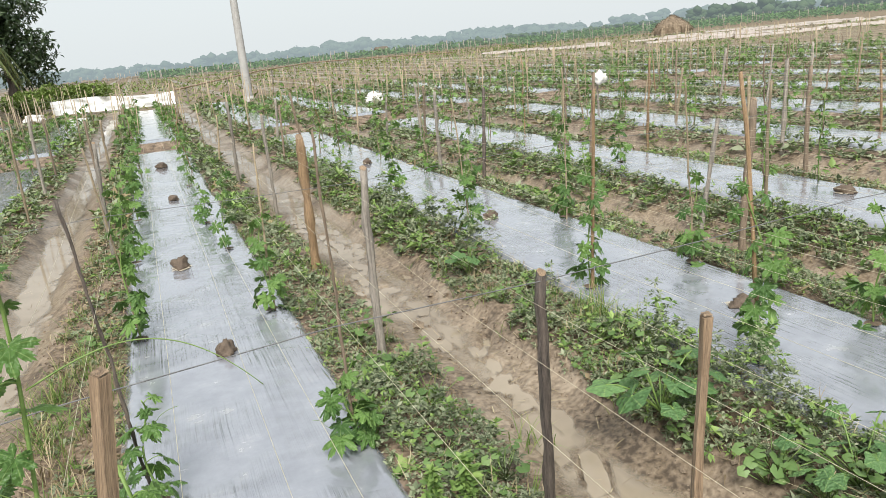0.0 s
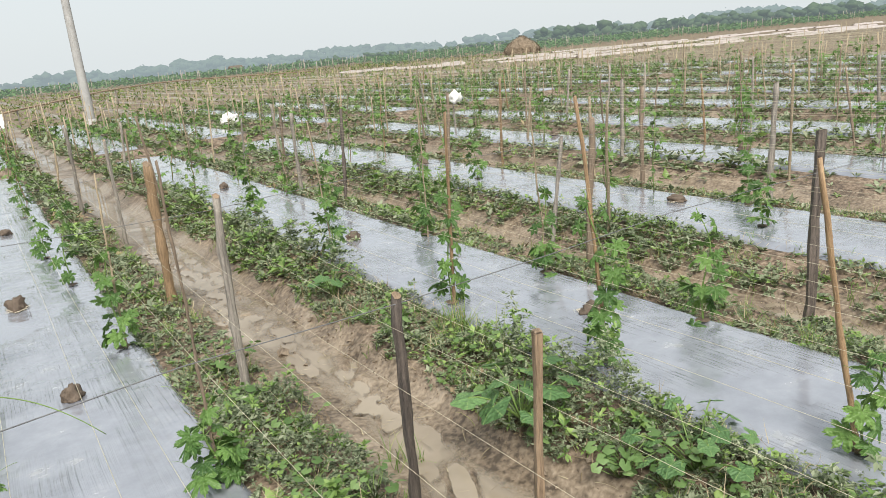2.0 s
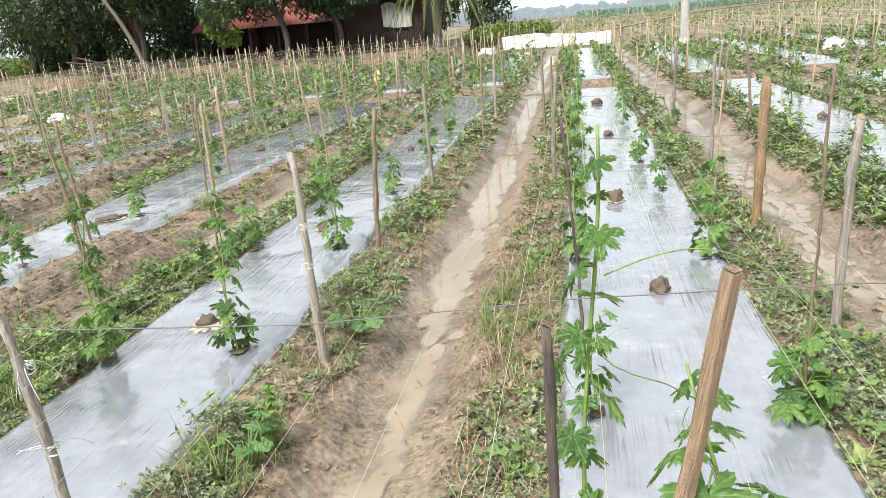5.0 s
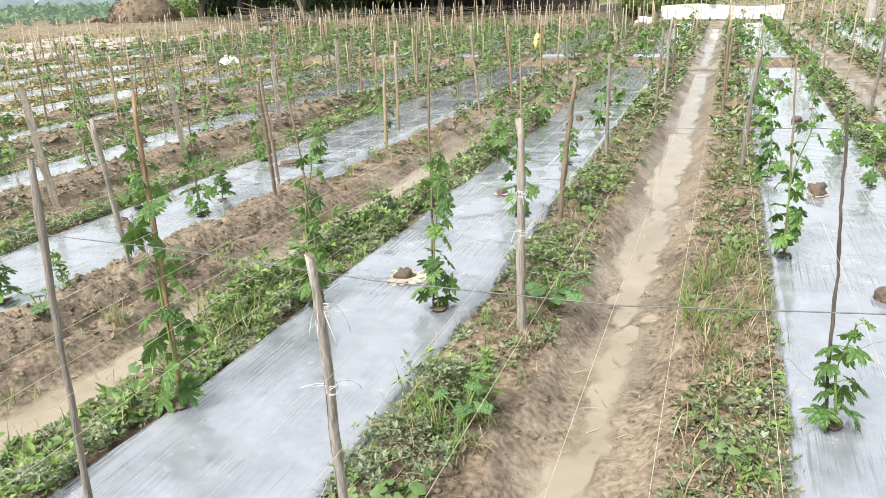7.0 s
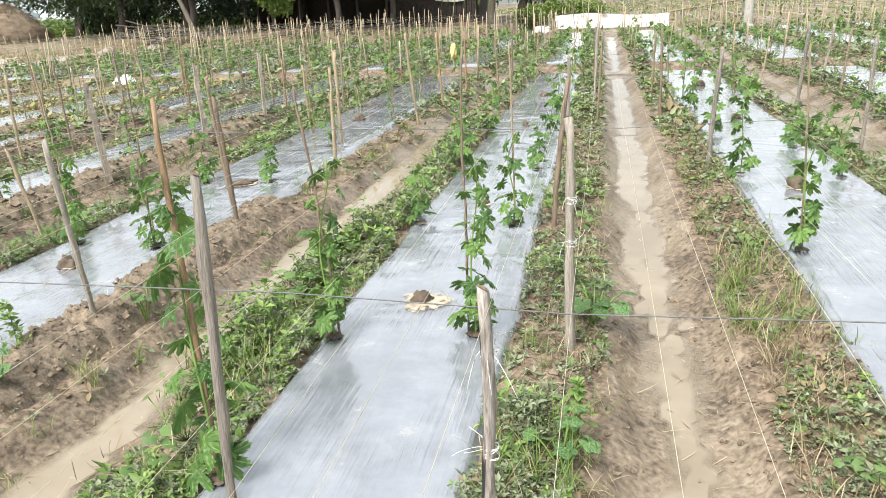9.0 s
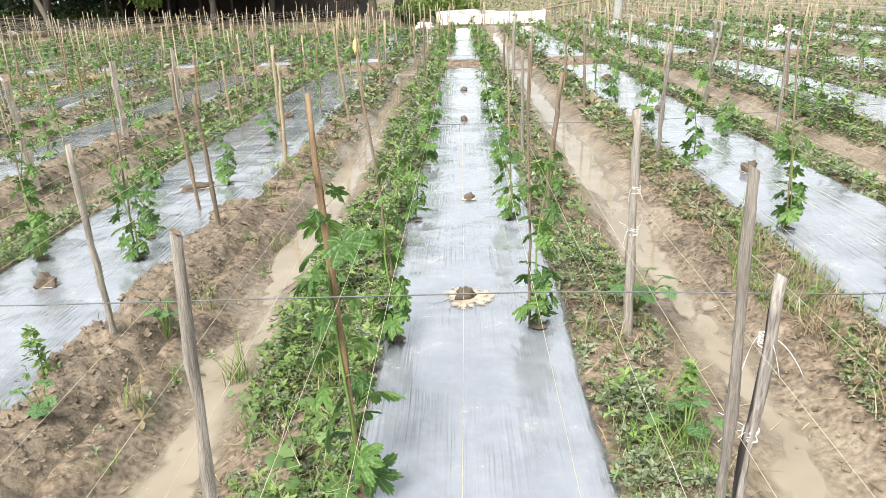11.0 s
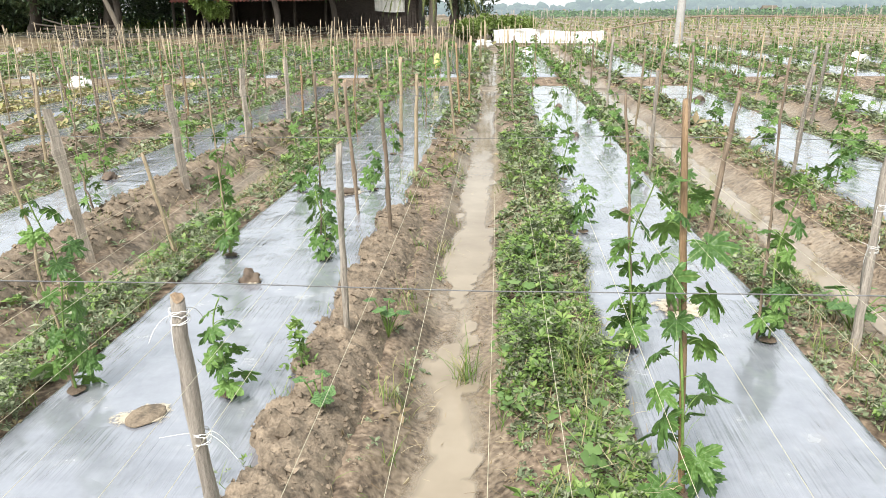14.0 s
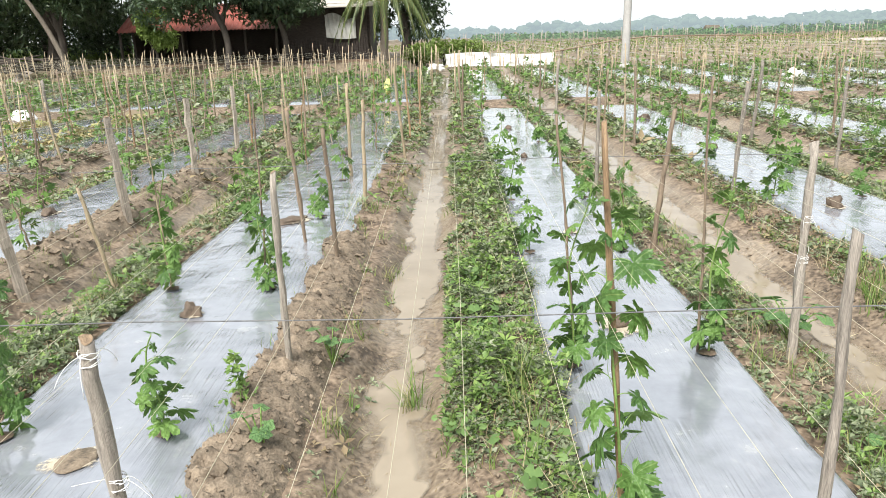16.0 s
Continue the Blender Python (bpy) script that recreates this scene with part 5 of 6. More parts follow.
spilled_soil(-4.01, -3.72, 0.14, 1.2, 5.2, 71, (1.15, 1.97, 2.41, 3.24, 3.95, 4.65, 5.3))
spilled_soil(-6.31, -5.90, 0.10, 2.6, 9.5, 83, np.cumsum([2.5] + [0.55, 0.8, 0.5] * 4), 0.022)
spilled_soil(-8.47, -8.03, 0.10, 3.4, 10.5, 91, np.cumsum([3.3] + [0.6, 0.9, 0.5] * 4), 0.03)
crumbs("soil_crumbs", -4.05, -3.70, 5.2, 7.5, 500, 0.0065, 1)
crumbs("soil_crumbs", -1.80, -1.45, 1.0, 7.5, 700, 0.0069, 2)
crumbs("soil_crumbs", 3.25, 3.65, 1.5, 7.5, 700, 0.0083, 4)
for k, c in enumerate((-3.44, -1.10, 1.41)):
    crumbs("mud_lumps", c - 0.42, c + 0.42, 0.9, 5.5, 260, 0.0075, 30 + k)
    crumbs("mud_lumps", c - 0.44, c - 0.2, 0.9, 5.0, 420, 0.0050, 40 + k)
    crumbs("mud_lumps", c + 0.2, c + 0.44, 0.9, 5.0, 420, 0.0050, 50 + k)
crumbs("soil_crumbs", 0.65, 1.0, 1.2, 6.0, 550, 0.0062, 5)
crumbs("soil_crumbs", -0.85, -0.42, 1.2, 6.0, 770, 0.0062, 6)


# ---- far end: white sheet, pole, rail, bags ----
def cloth(name, p, q_, h, sag, mat_, label, category, seed):
    """A sheet hung between two ends, with folds and thickness."""
    u, w = np.meshgrid(np.linspace(0, 1, 60), np.linspace(0, 1, 12))
    p, q_ = np.array(p), np.array(q_)
    base = p + u[..., None] * (q_ - p)
    side = np.cross((q_ - p) / np.linalg.norm(q_ - p), (0, 0, 1))
    out = base + side * (0.05 * np.sin(u * 40 + 3 * w) + 0.10 * smooth_noise(u * 9, w * 3, 1.0, seed, 2))[..., None] * (0.3 + w[..., None])
    out[..., 2] += h * w * (1 + 0.12 * np.sin(u * 6.0)) - sag * np.sin(np.pi * u) * (1 - w)
    i, j = np.meshgrid(np.arange(11), np.arange(59), indexing="ij")
    f = np.stack([i * 60 + j, i * 60 + j + 1, (i + 1) * 60 + j + 1, (i + 1) * 60 + j], -1).reshape(-1, 4)
    back_ = out + 0.02 * side
    v = np.concatenate([out.reshape(-1, 3), back_.reshape(-1, 3)])
    return thing(name, label, category, data=mesh(name, v, np.concatenate([f, f[:, ::-1] + 720]), mat_))


cloth("plastic_sheet", (-3.45, 33.9, 0.0), (1.34, 32.6, 0.0), 0.56, 0.0, SHEET, "long white plastic sheet fastened upright on low stakes", "sheet", 1)
pole = thing("utility_pole", "tall grey concrete utility pole at the field's far edge", "utility pole", at=pose(4.15, 30.9, -0.2, 0, 0.4, 0))
child("shaft", mesh("shaft", *tube(np.linspace((0, 0, -0.8), (0, 0, 8.5), 12), np.linspace(0.185, 0.11, 12), 14), CONCRETE), pole)
child("base_block", mesh("base_block", *tube(np.linspace((0, 0, -0.5), (0, 0, 0.25), 3), [0.26, 0.25, 0.21], 12), CONCRETE), pole, "thicker concrete foot")

rail = thing("bamboo_rail", "long pale bamboo rail on short props along the far bund", "rail", at=pose(0, 0, 0))
line = np.array([(1.4, 32.6, 0.58), (3.5, 37, 0.68), (7, 45, 0.82), (12, 55, 0.85), (18, 63, 0.72), (26, 70, 0.45), (34, 76, 0.2)])
tt = np.linspace(0, 6, 50)
curve_ = np.stack([np.interp(tt, range(7), line[:, k]) for k in range(3)], -1)
child("pole", mesh("pole", *tube(curve_, 0.042, 7), WOOD["pale"]), rail)
for k in range(2, 50, 4):
    child("prop", mesh("prop", *tube([curve_[k] * (1, 1, 0) + (0, 0, -0.3), curve_[k]], 0.04, 6), WOOD["grey"]), rail)


def sack(name, x, y, z, w, h, mat_, label, seed):
    bm = bmesh.new()
    bmesh.ops.create_icosphere(bm, subdivisions=3, radius=1.0)
    for v in bm.verts:
        v.co *= 1 + 0.55 * noise.noise(v.co * 1.9 + Vector((seed, 0, 0))) + 0.3 * noise.noise(v.co * 4.5 + Vector((0, seed, 0)))
        v.co = Vector((v.co.x * w, v.co.y * w * 0.7, v.co.z * h))
    me = bpy.data.meshes.new(name)
    bm.to_mesh(me)
    bm.free()
    me.materials.append(mat_)
    for p in me.polygons:
        p.use_smooth = True
    thing(name, label, "bag", at=pose(x, y, z), data=me)


sack("woven_bag", 8.06, 11.5, 0.60, 0.13, 0.12, BAG, "crumpled white woven bag stuck on a post", 1)
post(8.06, 11.56, 0.75, 0.02, "grey", seed=90)
sack("woven_bag", -3.9, 31.2, 0.06, 0.36, 0.18, BAG, "crumpled white woven bag lying on the path", 2)
sack("yellow_bag", -4.6, 15.7, 0.42, 0.075, 0.15, YELLOW, "small yellow plastic bag hung on a stake", 3)
post(-4.6, 15.72, 0.62, 0.012, "straw", seed=91)
sack("woven_bag", 6.2, 20.0, 0.12, 0.24, 0.17, BAG, "pale crumpled bag among the weeds", 4)
sack("woven_bag", -12.54, 15.3, -0.02, 0.26, 0.16, BAG, "white bag lying in stubble", 5)


# ---- trees, palm, shrubs ----
def crown_points(q, blobs, n):
    """Points near the surface of several uneven lobes."""
    w = np.array([b[3] ** 2 for b in blobs])
    pick = q.choice(len(blobs), n, p=w / w.sum())
    c = np.array([b[:3] for b in blobs])[pick]
    r = np.array([b[3] for b in blobs])[pick]
    d = q.normal(size=(n, 3))
    d /= np.linalg.norm(d, axis=1, keepdims=True)
    lump = 1 + 0.25 * np.sin(5 * d[:, 0] + pick) * np.cos(4 * d[:, 2] + 2 * pick)
    return c + d * (r * lump * q.uniform(0.55, 1.08, n) ** 0.6)[:, None] * (1, 1, 0.8)


def tree(x, y, z, trunk, limbs, blobs, leaves, size, seed, bark=BARK, leaf=MANGO, label="large dark-leaved mango tree beside the house"):
    q = np.random.default_rng(seed)
    ob = thing("tree", label, "tree", at=pose(x, y, z))
    t = np.linspace(0, 1, 10)[:, None]
    (tx, ty, th, r0, r1) = trunk
    stem = np.array([tx, ty, th]) * t + np.array([0.15, 0.1, 0]) * np.sin(4 * t)
    child("trunk", mesh("trunk", *tube(np.concatenate([[[0, 0, -0.4]], stem]), np.concatenate([[r0 * 1.4], np.linspace(r0, r1, 10)]), 9, True, 0.06, seed), bark), ob)
    for k, (lx, ly, lz) in enumerate(limbs):
        a = stem[int(5 + k % 4)]
        b = np.array([lx, ly, lz])
        u = np.linspace(0, 1, 8)[:, None]
        pts = a + (b - a) * u + np.array([0, 0, 0.35]) * np.sin(np.pi * u) + q.normal(0, 0.05, (8, 3)) * u
        child("limb", mesh("limb", *tube(pts, np.linspace(r1 * 0.75, 0.03, 8), 7), bark), ob)
    pos = crown_points(q, blobs, int(0.8 * leaves))
    v, f = scatter_leaves(q, pos, 1.1 * size, 0.6, 0.38, -0.5, False)
    child("crown", mesh("crown", v, f, leaf), ob, "dense dark foliage in uneven clumps")
    return ob


def lobes_of(q, x, y, z, w, h, n, r):
    return [(x + q.uniform(-w, w), y + q.uniform(-w, w) * 0.6, z + q.uniform(-h, h), r * q.uniform(0.6, 1.2)) for _ in range(n)]


tq = np.random.default_rng(3)
G = 0.42
tree(-18.9, 29.5, G, (-2.3, 0.2, 4.6, 0.11, 0.07), [(-3, 0, 6), (0.5, 1, 6)], lobes_of(tq, -1.2, 1, 4.6, 3.0, 1.0, 16, 1.05), 8000, 0.24, 1, BARK_LIT)
tree(-21.5, 33.0, G, (0.2, 0, 3.0, 0.3, 0.2), [(-2, 0, 4.5), (2, 0, 5), (0.4, 1, 5.5)], lobes_of(tq, 0, 0, 3.9, 3.2, 1.6, 16, 1.25), 7200, 0.24, 2)
tree(-25.5, 33.5, G, (0.3, 0, 2.6, 0.3, 0.2), [(-2, 0, 4.5), (2, 0, 4.2)], lobes_of(tq, 0, 0, 3.2, 3.2, 1.8, 16, 1.2), 7200, 0.24, 3)
tree(-12.6, 30.3, G, (-0.2, 0.1, 2.4, 0.14, 0.11), [(-1.8, 0, 4), (0.8, 0.2, 4.2), (2.0, 0.3, 3.7)], lobes_of(tq, -0.6, 0.1, 3.2, 2.9, 0.9, 24, 0.8), 11500, 0.22, 4)
tree(-10.4, 30.8, G, (0.1, 0, 2.0, 0.14, 0.1), [(-0.8, 0, 3.2), (1.0, 0, 3.0)], lobes_of(tq, 0.2, 0.2, 2.75, 1.5, 0.8, 14, 0.62), 6400, 0.2, 5)
tree(-16.5, 35.5, G, (0, 0, 3.2, 0.3, 0.2), [(-2, 0, 5), (2, 0, 5)], lobes_of(tq, 0, 0, 5.4, 3.4, 1.4, 15, 1.3), 7500, 0.26, 6)
tree(-9.5, 38.5, G, (0, 0, 3.0, 0.3, 0.2), [(-2, 0, 5), (2, 0, 5)], lobes_of(tq, 0, 0, 5.2, 3.2, 1.6, 15, 1.3), 7500, 0.26, 7)
tree(-5.9, 42.0, G, (0, 0, 2.6, 0.3, 0.2), [(-1.6, 0, 4.6), (1.3, 0, 4.2)], lobes_of(tq, -0.3, 0, 3.2, 1.7, 2.3, 20, 1.1), 9000, 0.26, 8)
tree(-30.0, 36.0, G, (0, 0, 2.6, 0.25, 0.2), [(-1.6, 0, 4.6), (1.3, 0, 4.2)], lobes_of(tq, 0, 0, 3.3, 2.6, 1.7, 14, 1.1), 6400, 0.26, 9)
tree(-27.5, 38.5, G, (0, 0, 2.2, 0.25, 0.2), [(-1.6, 0, 3.6), (1.3, 0, 3.2)], lobes_of(tq, 0, 0, 2.6, 3.4, 1.6, 18, 1.2), 8800, 0.26, 11)
tree(-21.0, 39.5, G, (0, 0, 2.2, 0.25, 0.2), [(-1.6, 0, 3.6), (1.3, 0, 3.2)], lobes_of(tq, 0, 0, 3.2, 3.4, 1.8, 18, 1.2), 8800, 0.26, 12)
tree(-20.2, 31.2, G, (0.3, 0, 2.4, 0.16, 0.12), [(-1.0, 0, 3.4), (1.0, 0, 3.4)], lobes_of(tq, 0.2, 0.3, 3.3, 1.8, 0.8, 14, 0.75), 6400, 0.22, 13)
tree(-24.0, 37.0, G, (0, 0, 2.2, 0.25, 0.2), [(-1.6, 0, 3.6), (1.3, 0, 3.2)], lobes_of(tq, 0, 0, 3.0, 3.4, 1.8, 20, 1.1), 8800, 0.26, 14)
tree(-15.6, 30.0, G, (0.1, 0, 1.2, 0.06, 0.05), [(0.3, 0, 1.8)], lobes_of(tq, 0.1, 0, 1.6, 0.6, 0.5, 7, 0.42), 2600, 0.16, 10, leaf=SHRUB, label="small bright-leaved tree at the field's edge")


def palm(x, y, z, h, n, ln, seed):
    q = np.random.default_rng(seed)
    ob = thing("palm_tree", "young coconut palm with drooping yellow-green fronds", "palm tree", at=pose(x, y, z))
    child("trunk", mesh("trunk", *tube(np.linspace((0, 0, -0.3), (0.1, 0, h), 10), np.linspace(0.2, 0.13, 10), 10, True, 0.06, seed), BARK_LIT), ob)
    for k in range(n):
        a, up = k * 2.4, q.uniform(0.35, 1.05)
        t = np.linspace(0, 1, 16)
        out = ln * (t * (0.8 - 0.25 * up) + 0.05)
        zz = h + ln * (up * 0.9 * t - (0.72 + 0.7 * up) * t**2.1)
        mid = np.stack([out * math.cos(a) + 0.1, out * math.sin(a), zz], -1)
        bits = [tube(mid, np.linspace(0.028, 0.006, 16), 5)]
        s = np.repeat(np.linspace(0.12, 1, 64), 2)
        base = np.stack([np.interp(s, t, mid[:, c]) for c in range(3)], -1)
        side = np.tile([1, -1], 64)
        L = 0.5 * np.sin(np.pi * np.clip(s * 0.85 + 0.1, 0, 1)) + 0.1
        v, f = ribbons(base, a + side * (0.95 - 0.35 * s), -0.75 - 0.4 * s + q.normal(0, 0.12, len(s)), L, np.full(len(s), 0.02), q.uniform(0.1, 0.35, len(s)))
        bits.append((v, [f]))
        child("frond", mesh("frond", *joined(bits), FROND), ob)


palm(-6.2, 32.4, G, 2.75, 22, 3.3, 4)

for k, (x, y, s, h) in enumerate([(-3.6, 39, 1.0, 1.0), (-2.2, 40, 1.2, 1.15), (-4.6, 37.5, 0.8, 0.9), (-5.0, 36, 0.7, 0.7)]):
    q = np.random.default_rng(600 + k)
    ob = thing("shrub", "light green leafy shrub behind the white sheet", "shrub", "shrubs behind the sheet", pose(x, y, -0.1))
    for m in range(4):
        child("stem", mesh("stem", *tube([(0, 0, -0.1), (q.uniform(-0.3, 0.3), q.uniform(-0.3, 0.3), h * 0.9)], 0.03, 5), BARK), ob)
    pos = crown_points(q, lobes_of(q, 0, 0, h * 0.75, s * 0.6, h * 0.3, 8, 0.5), 1700)
    pos[:, 2] = np.abs(pos[:, 2])
    child("crown", mesh("crown", *scatter_leaves(q, pos, 0.17, 0.5, 0.45, 0.5, False), SHRUB), ob)


# ---- house behind the trees ----
def slab(x0, x1, y0, y1, z0, z1):
    v = np.array([(x, y, z) for z in (z0, z1) for y in (y0, y1) for x in (x0, x1)], float)
    f = np.array([(0, 2, 3, 1), (4, 5, 7, 6), (0, 1, 5, 4), (2, 6, 7, 3), (0, 4, 6, 2), (1, 3, 7, 5)])
    return v, [f]


house = thing("house", "low farmhouse with red tin roof and dark woven walls", "house", at=pose(0, 0, G))
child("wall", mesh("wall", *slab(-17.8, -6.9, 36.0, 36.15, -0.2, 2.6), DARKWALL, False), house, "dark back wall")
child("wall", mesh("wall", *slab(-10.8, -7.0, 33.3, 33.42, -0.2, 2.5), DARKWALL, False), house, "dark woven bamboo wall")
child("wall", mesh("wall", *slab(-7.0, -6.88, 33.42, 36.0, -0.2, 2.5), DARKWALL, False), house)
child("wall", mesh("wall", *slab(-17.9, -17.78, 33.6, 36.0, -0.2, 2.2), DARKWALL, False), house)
child("plinth", mesh("plinth", *slab(-18.2, -6.8, 32.4, 36.3, -0.4, 0.06), plain("packed_earth", (0.12, 0.075, 0.05), (0.22, 0.15, 0.10), 2, 0.9), False), house)
nx, ny = 140, 10
ru, rv = np.meshgrid(np.linspace(-18.0, -10.6, nx), np.linspace(0, 1, ny))
roof_v = np.stack([ru, 32.2 + 2.6 * rv, 1.5 + 1.2 * rv + 0.025 * np.sin(ru * 36)], -1)
ri, rj = np.meshgrid(np.arange(ny - 1), np.arange(nx - 1), indexing="ij")
rf = np.stack([ri * nx + rj, ri * nx + rj + 1, (ri + 1) * nx + rj + 1, (ri + 1) * nx + rj], -1).reshape(-1, 4)
lower = roof_v.reshape(-1, 3) - (0, 0, 0.02)
child("roof", mesh("roof", np.concatenate([roof_v.reshape(-1, 3), lower]), np.concatenate([rf, rf[:, ::-1] + nx * ny]), TIN), house, "red corrugated tin roof")
back_v = roof_v.copy()
back_v[..., 1] = 37.4 - 2.6 * rv
child("roof", mesh("roof", np.concatenate([back_v.reshape(-1, 3), back_v.reshape(-1, 3) - (0, 0, 0.02)]), np.concatenate([rf[:, ::-1], rf + nx * ny]), TIN), house, "rear red corrugated tin roof")
aw = np.array([(-10.7, 32.5, 2.35), (-6.6, 32.5, 2.35), (-6.6, 36.2, 3.0), (-10.7, 36.2, 3.0)])
child("awning", mesh("awning", np.concatenate([aw, aw - (0, 0, 0.05)]), np.array([(0, 1, 2, 3), (7, 6, 5, 4), (0, 4, 5, 1), (1, 5, 6, 2), (2, 6, 7, 3), (3, 7, 4, 0)]), plain("faded_awning", (0.36, 0.33, 0.28), (0.50, 0.47, 0.41), 2, 0.8), False), house, "pale faded awning roof")
for k, x in enumerate(np.linspace(-18.0, -11.0, 6)):
    child("post", mesh("post", *tube([(x, 32.5, -0.2), (x + 0.05, 32.5, 1.58)], 0.06, 7), BARK), house)
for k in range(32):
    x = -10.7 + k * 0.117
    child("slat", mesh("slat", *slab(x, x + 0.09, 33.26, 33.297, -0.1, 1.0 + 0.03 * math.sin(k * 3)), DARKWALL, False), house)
cloth("tarp", (-8.85, 33.15, 1.45 + 0.02), (-7.5, 33.15, 1.40), 0.95, 0.05, CANVAS, "pale grey tarp hung on the dark house wall", "tarp", 5)

# Stacked branches at the foot of the trees.
pile = thing("brush_pile", "heap of cut grey branches under the trees", "wood pile", at=pose(-21.0, 29.8, G))
for k in range(26):
    q = np.random.default_rng(700 + k)
    a = q.normal(0.2, 0.35)
    c = np.array([q.uniform(-1, 1), q.uniform(-0.4, 0.4), q.uniform(0.03, 0.65) * (1 - 0.3 * q.random())])
    d = np.array([math.cos(a), 0.3 * math.sin(a), q.normal(0, 0.12)]) * q.uniform(0.7, 1.3)
    child("branch", mesh("branch", *tube([c - d, c + (0, 0, 0.05), c + d], 0.035, 6), BARK), pile)
hedge_q = np.random.default_rng(55)
hp = np.stack([hedge_q.uniform(-36, -17.5, 9000), hedge_q.uniform(38, 42, 9000), np.abs(hedge_q.normal(0, 0.5, 9000)) + 0.3], -1)
thing("undergrowth", "green undergrowth seen between the trunks", "undergrowth", data=mesh("undergrowth", *scatter_leaves(hedge_q, hp, 0.3, 0.5, 0.4, 0.5, False), SHRUB), kind="stuff")


# ---- haystacks, hut, far fields, woods ----
def haystack(x, y, w, h, seed):
    q = np.random.default_rng(seed)
    n, m = 28, 16
    a, t = np.meshgrid(np.linspace(0, 2 * np.pi, n, endpoint=False), np.linspace(0, 1, m))
    r = w * np.where(t < 0.25, 0.95 + 0.05 * np.sin(t * 9), np.cos((t - 0.25) / 0.75 * 1.5)) * (1 + 0.05 * smooth_noise(a * 2, t * 6, 1, seed, 3))
    v = np.stack([r * np.cos(a), r * np.sin(a), h * t - 0.1], -1).reshape(-1, 3)
    i, j = np.meshgrid(np.arange(m - 1), np.arange(n), indexing="ij")
    k = (j + 1) % n
    f = np.stack([i * n + j, i * n + k, (i + 1) * n + k, (i + 1) * n + j], -1).reshape(-1, 4)
    ob = thing("haystack", "rounded stack of old brown rice straw", "haystack", "haystacks", pose(x, y, -0.1))
    child("body", mesh("body", v, f, HAY), ob)
    idx = q.integers(0, len(v), 2600)
    pos = v[idx] + q.normal(0, 0.06, (2600, 3))
    yaw = np.arctan2(pos[:, 1], pos[:, 0]) + q.normal(0, 0.6, 2600)
    child("loose_straw", mesh("loose_straw", *leaf_arrays(pos, yaw, q.normal(-0.7, 0.4, 2600), q.normal(0, 0.4, 2600), np.full(2600, 0.3), np.full(2600, 0.03), False), HAY), ob)


haystack(-31.6, 33.0, 1.85, 2.5, 1)
haystack(-35.2, 33.2, 0.9, 0.75, 2)
haystack(55.0, 64.5, 2.0, 2.15, 3)
haystack(64, 150, 1.1, 1.35, 4)
haystack(73, 148, 0.9, 1.1, 5)
haystack(40, 170, 1.1, 1.5, 6)

hut = thing("field_hut", "small thatched field hut far across the crops", "hut", at=pose(49.6, 150, -0.1) @ Matrix.Scale(0.72, 4))
child("wall", mesh("wall", *slab(-1.6, 1.6, -1, 1, 0, 1.5), DARKWALL, False), hut)
child("roof", mesh("roof", np.array([(-2.1, -1.5, 1.4), (2.1, -1.5, 1.4), (2.1, 1.5, 1.4), (-2.1, 1.5, 1.4), (-1.9, 0, 2.35), (1.9, 0, 2.35)]), [np.array([(0, 1, 5, 4), (2, 3, 4, 5), (3, 2, 1, 0)]), np.array([(1, 2, 5), (3, 0, 4)])], THATCH, False), hut)

# Long rows of a green crop on low trellises, and stubble and film strips nearer.
cq = np.random.default_rng(88)
tuft = np.stack([cq.uniform(-14, 60, 16000), cq.uniform(31, 110, 16000), 0 * np.zeros(16000)], -1)
tuft = tuft[(smooth_noise(tuft[:, 0], tuft[:, 1], 7.0, 5, 2) + cq.uniform(-0.6, 0.6, 16000) > -0.25) & ((tuft[:, 0] > -4) | (tuft[:, 1] > 52))]
tuft[:, 2] = ground_z(tuft[:, 0], tuft[:, 1])
thing("field_tufts", "dry and green tufts over the open brown field", "grass", data=mesh("field_tufts", *scatter_leaves(cq, tuft, 0.26, 0.4, 0.4, 1.0, False), GRASS), kind="stuff")
rows_v = []
for k, d in enumerate([84, 90, 96, 102, 108, 115, 122, 130, 138, 146, 154, 162]):
    n = 3600
    x = cq.uniform(-0.55, 1.25, n) * d * 1.35 + (0 if d > 90 else 12)
    y = d + 0.10 * x + cq.normal(0, 0.9, n) - 0.28 * np.clip(x - 30, 0, None)
    hgt = 0.9
    pos = np.stack([x, y, cq.uniform(0, hgt, n)], -1)
    keep = (x > -2 + 0.02 * d) & ((x > 0.55 * d) | (d > 112))
    v, f = scatter_leaves(cq, pos[keep], 0.0035 * d + 0.15, 0.4, 0.5, 0.3, False)
    rows_v.append((v, [f]))
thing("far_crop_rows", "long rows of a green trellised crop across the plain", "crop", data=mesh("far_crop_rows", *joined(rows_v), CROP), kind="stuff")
lx = []
for k in range(6500):
    x, y = cq.uniform(-110, -33.5), cq.uniform(24, 140)
    if y < 24 + 2.4 * max(x + 40, 0):
        continue
    lx.append((x, round(y / 3.2) * 3.2 + 0.1 * x, cq.uniform(0, 1.1)))
lx = np.array(lx)
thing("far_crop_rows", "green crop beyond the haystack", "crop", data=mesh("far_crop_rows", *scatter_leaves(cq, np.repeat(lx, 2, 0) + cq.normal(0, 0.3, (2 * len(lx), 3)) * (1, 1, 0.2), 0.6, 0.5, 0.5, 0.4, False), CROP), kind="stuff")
poles = []
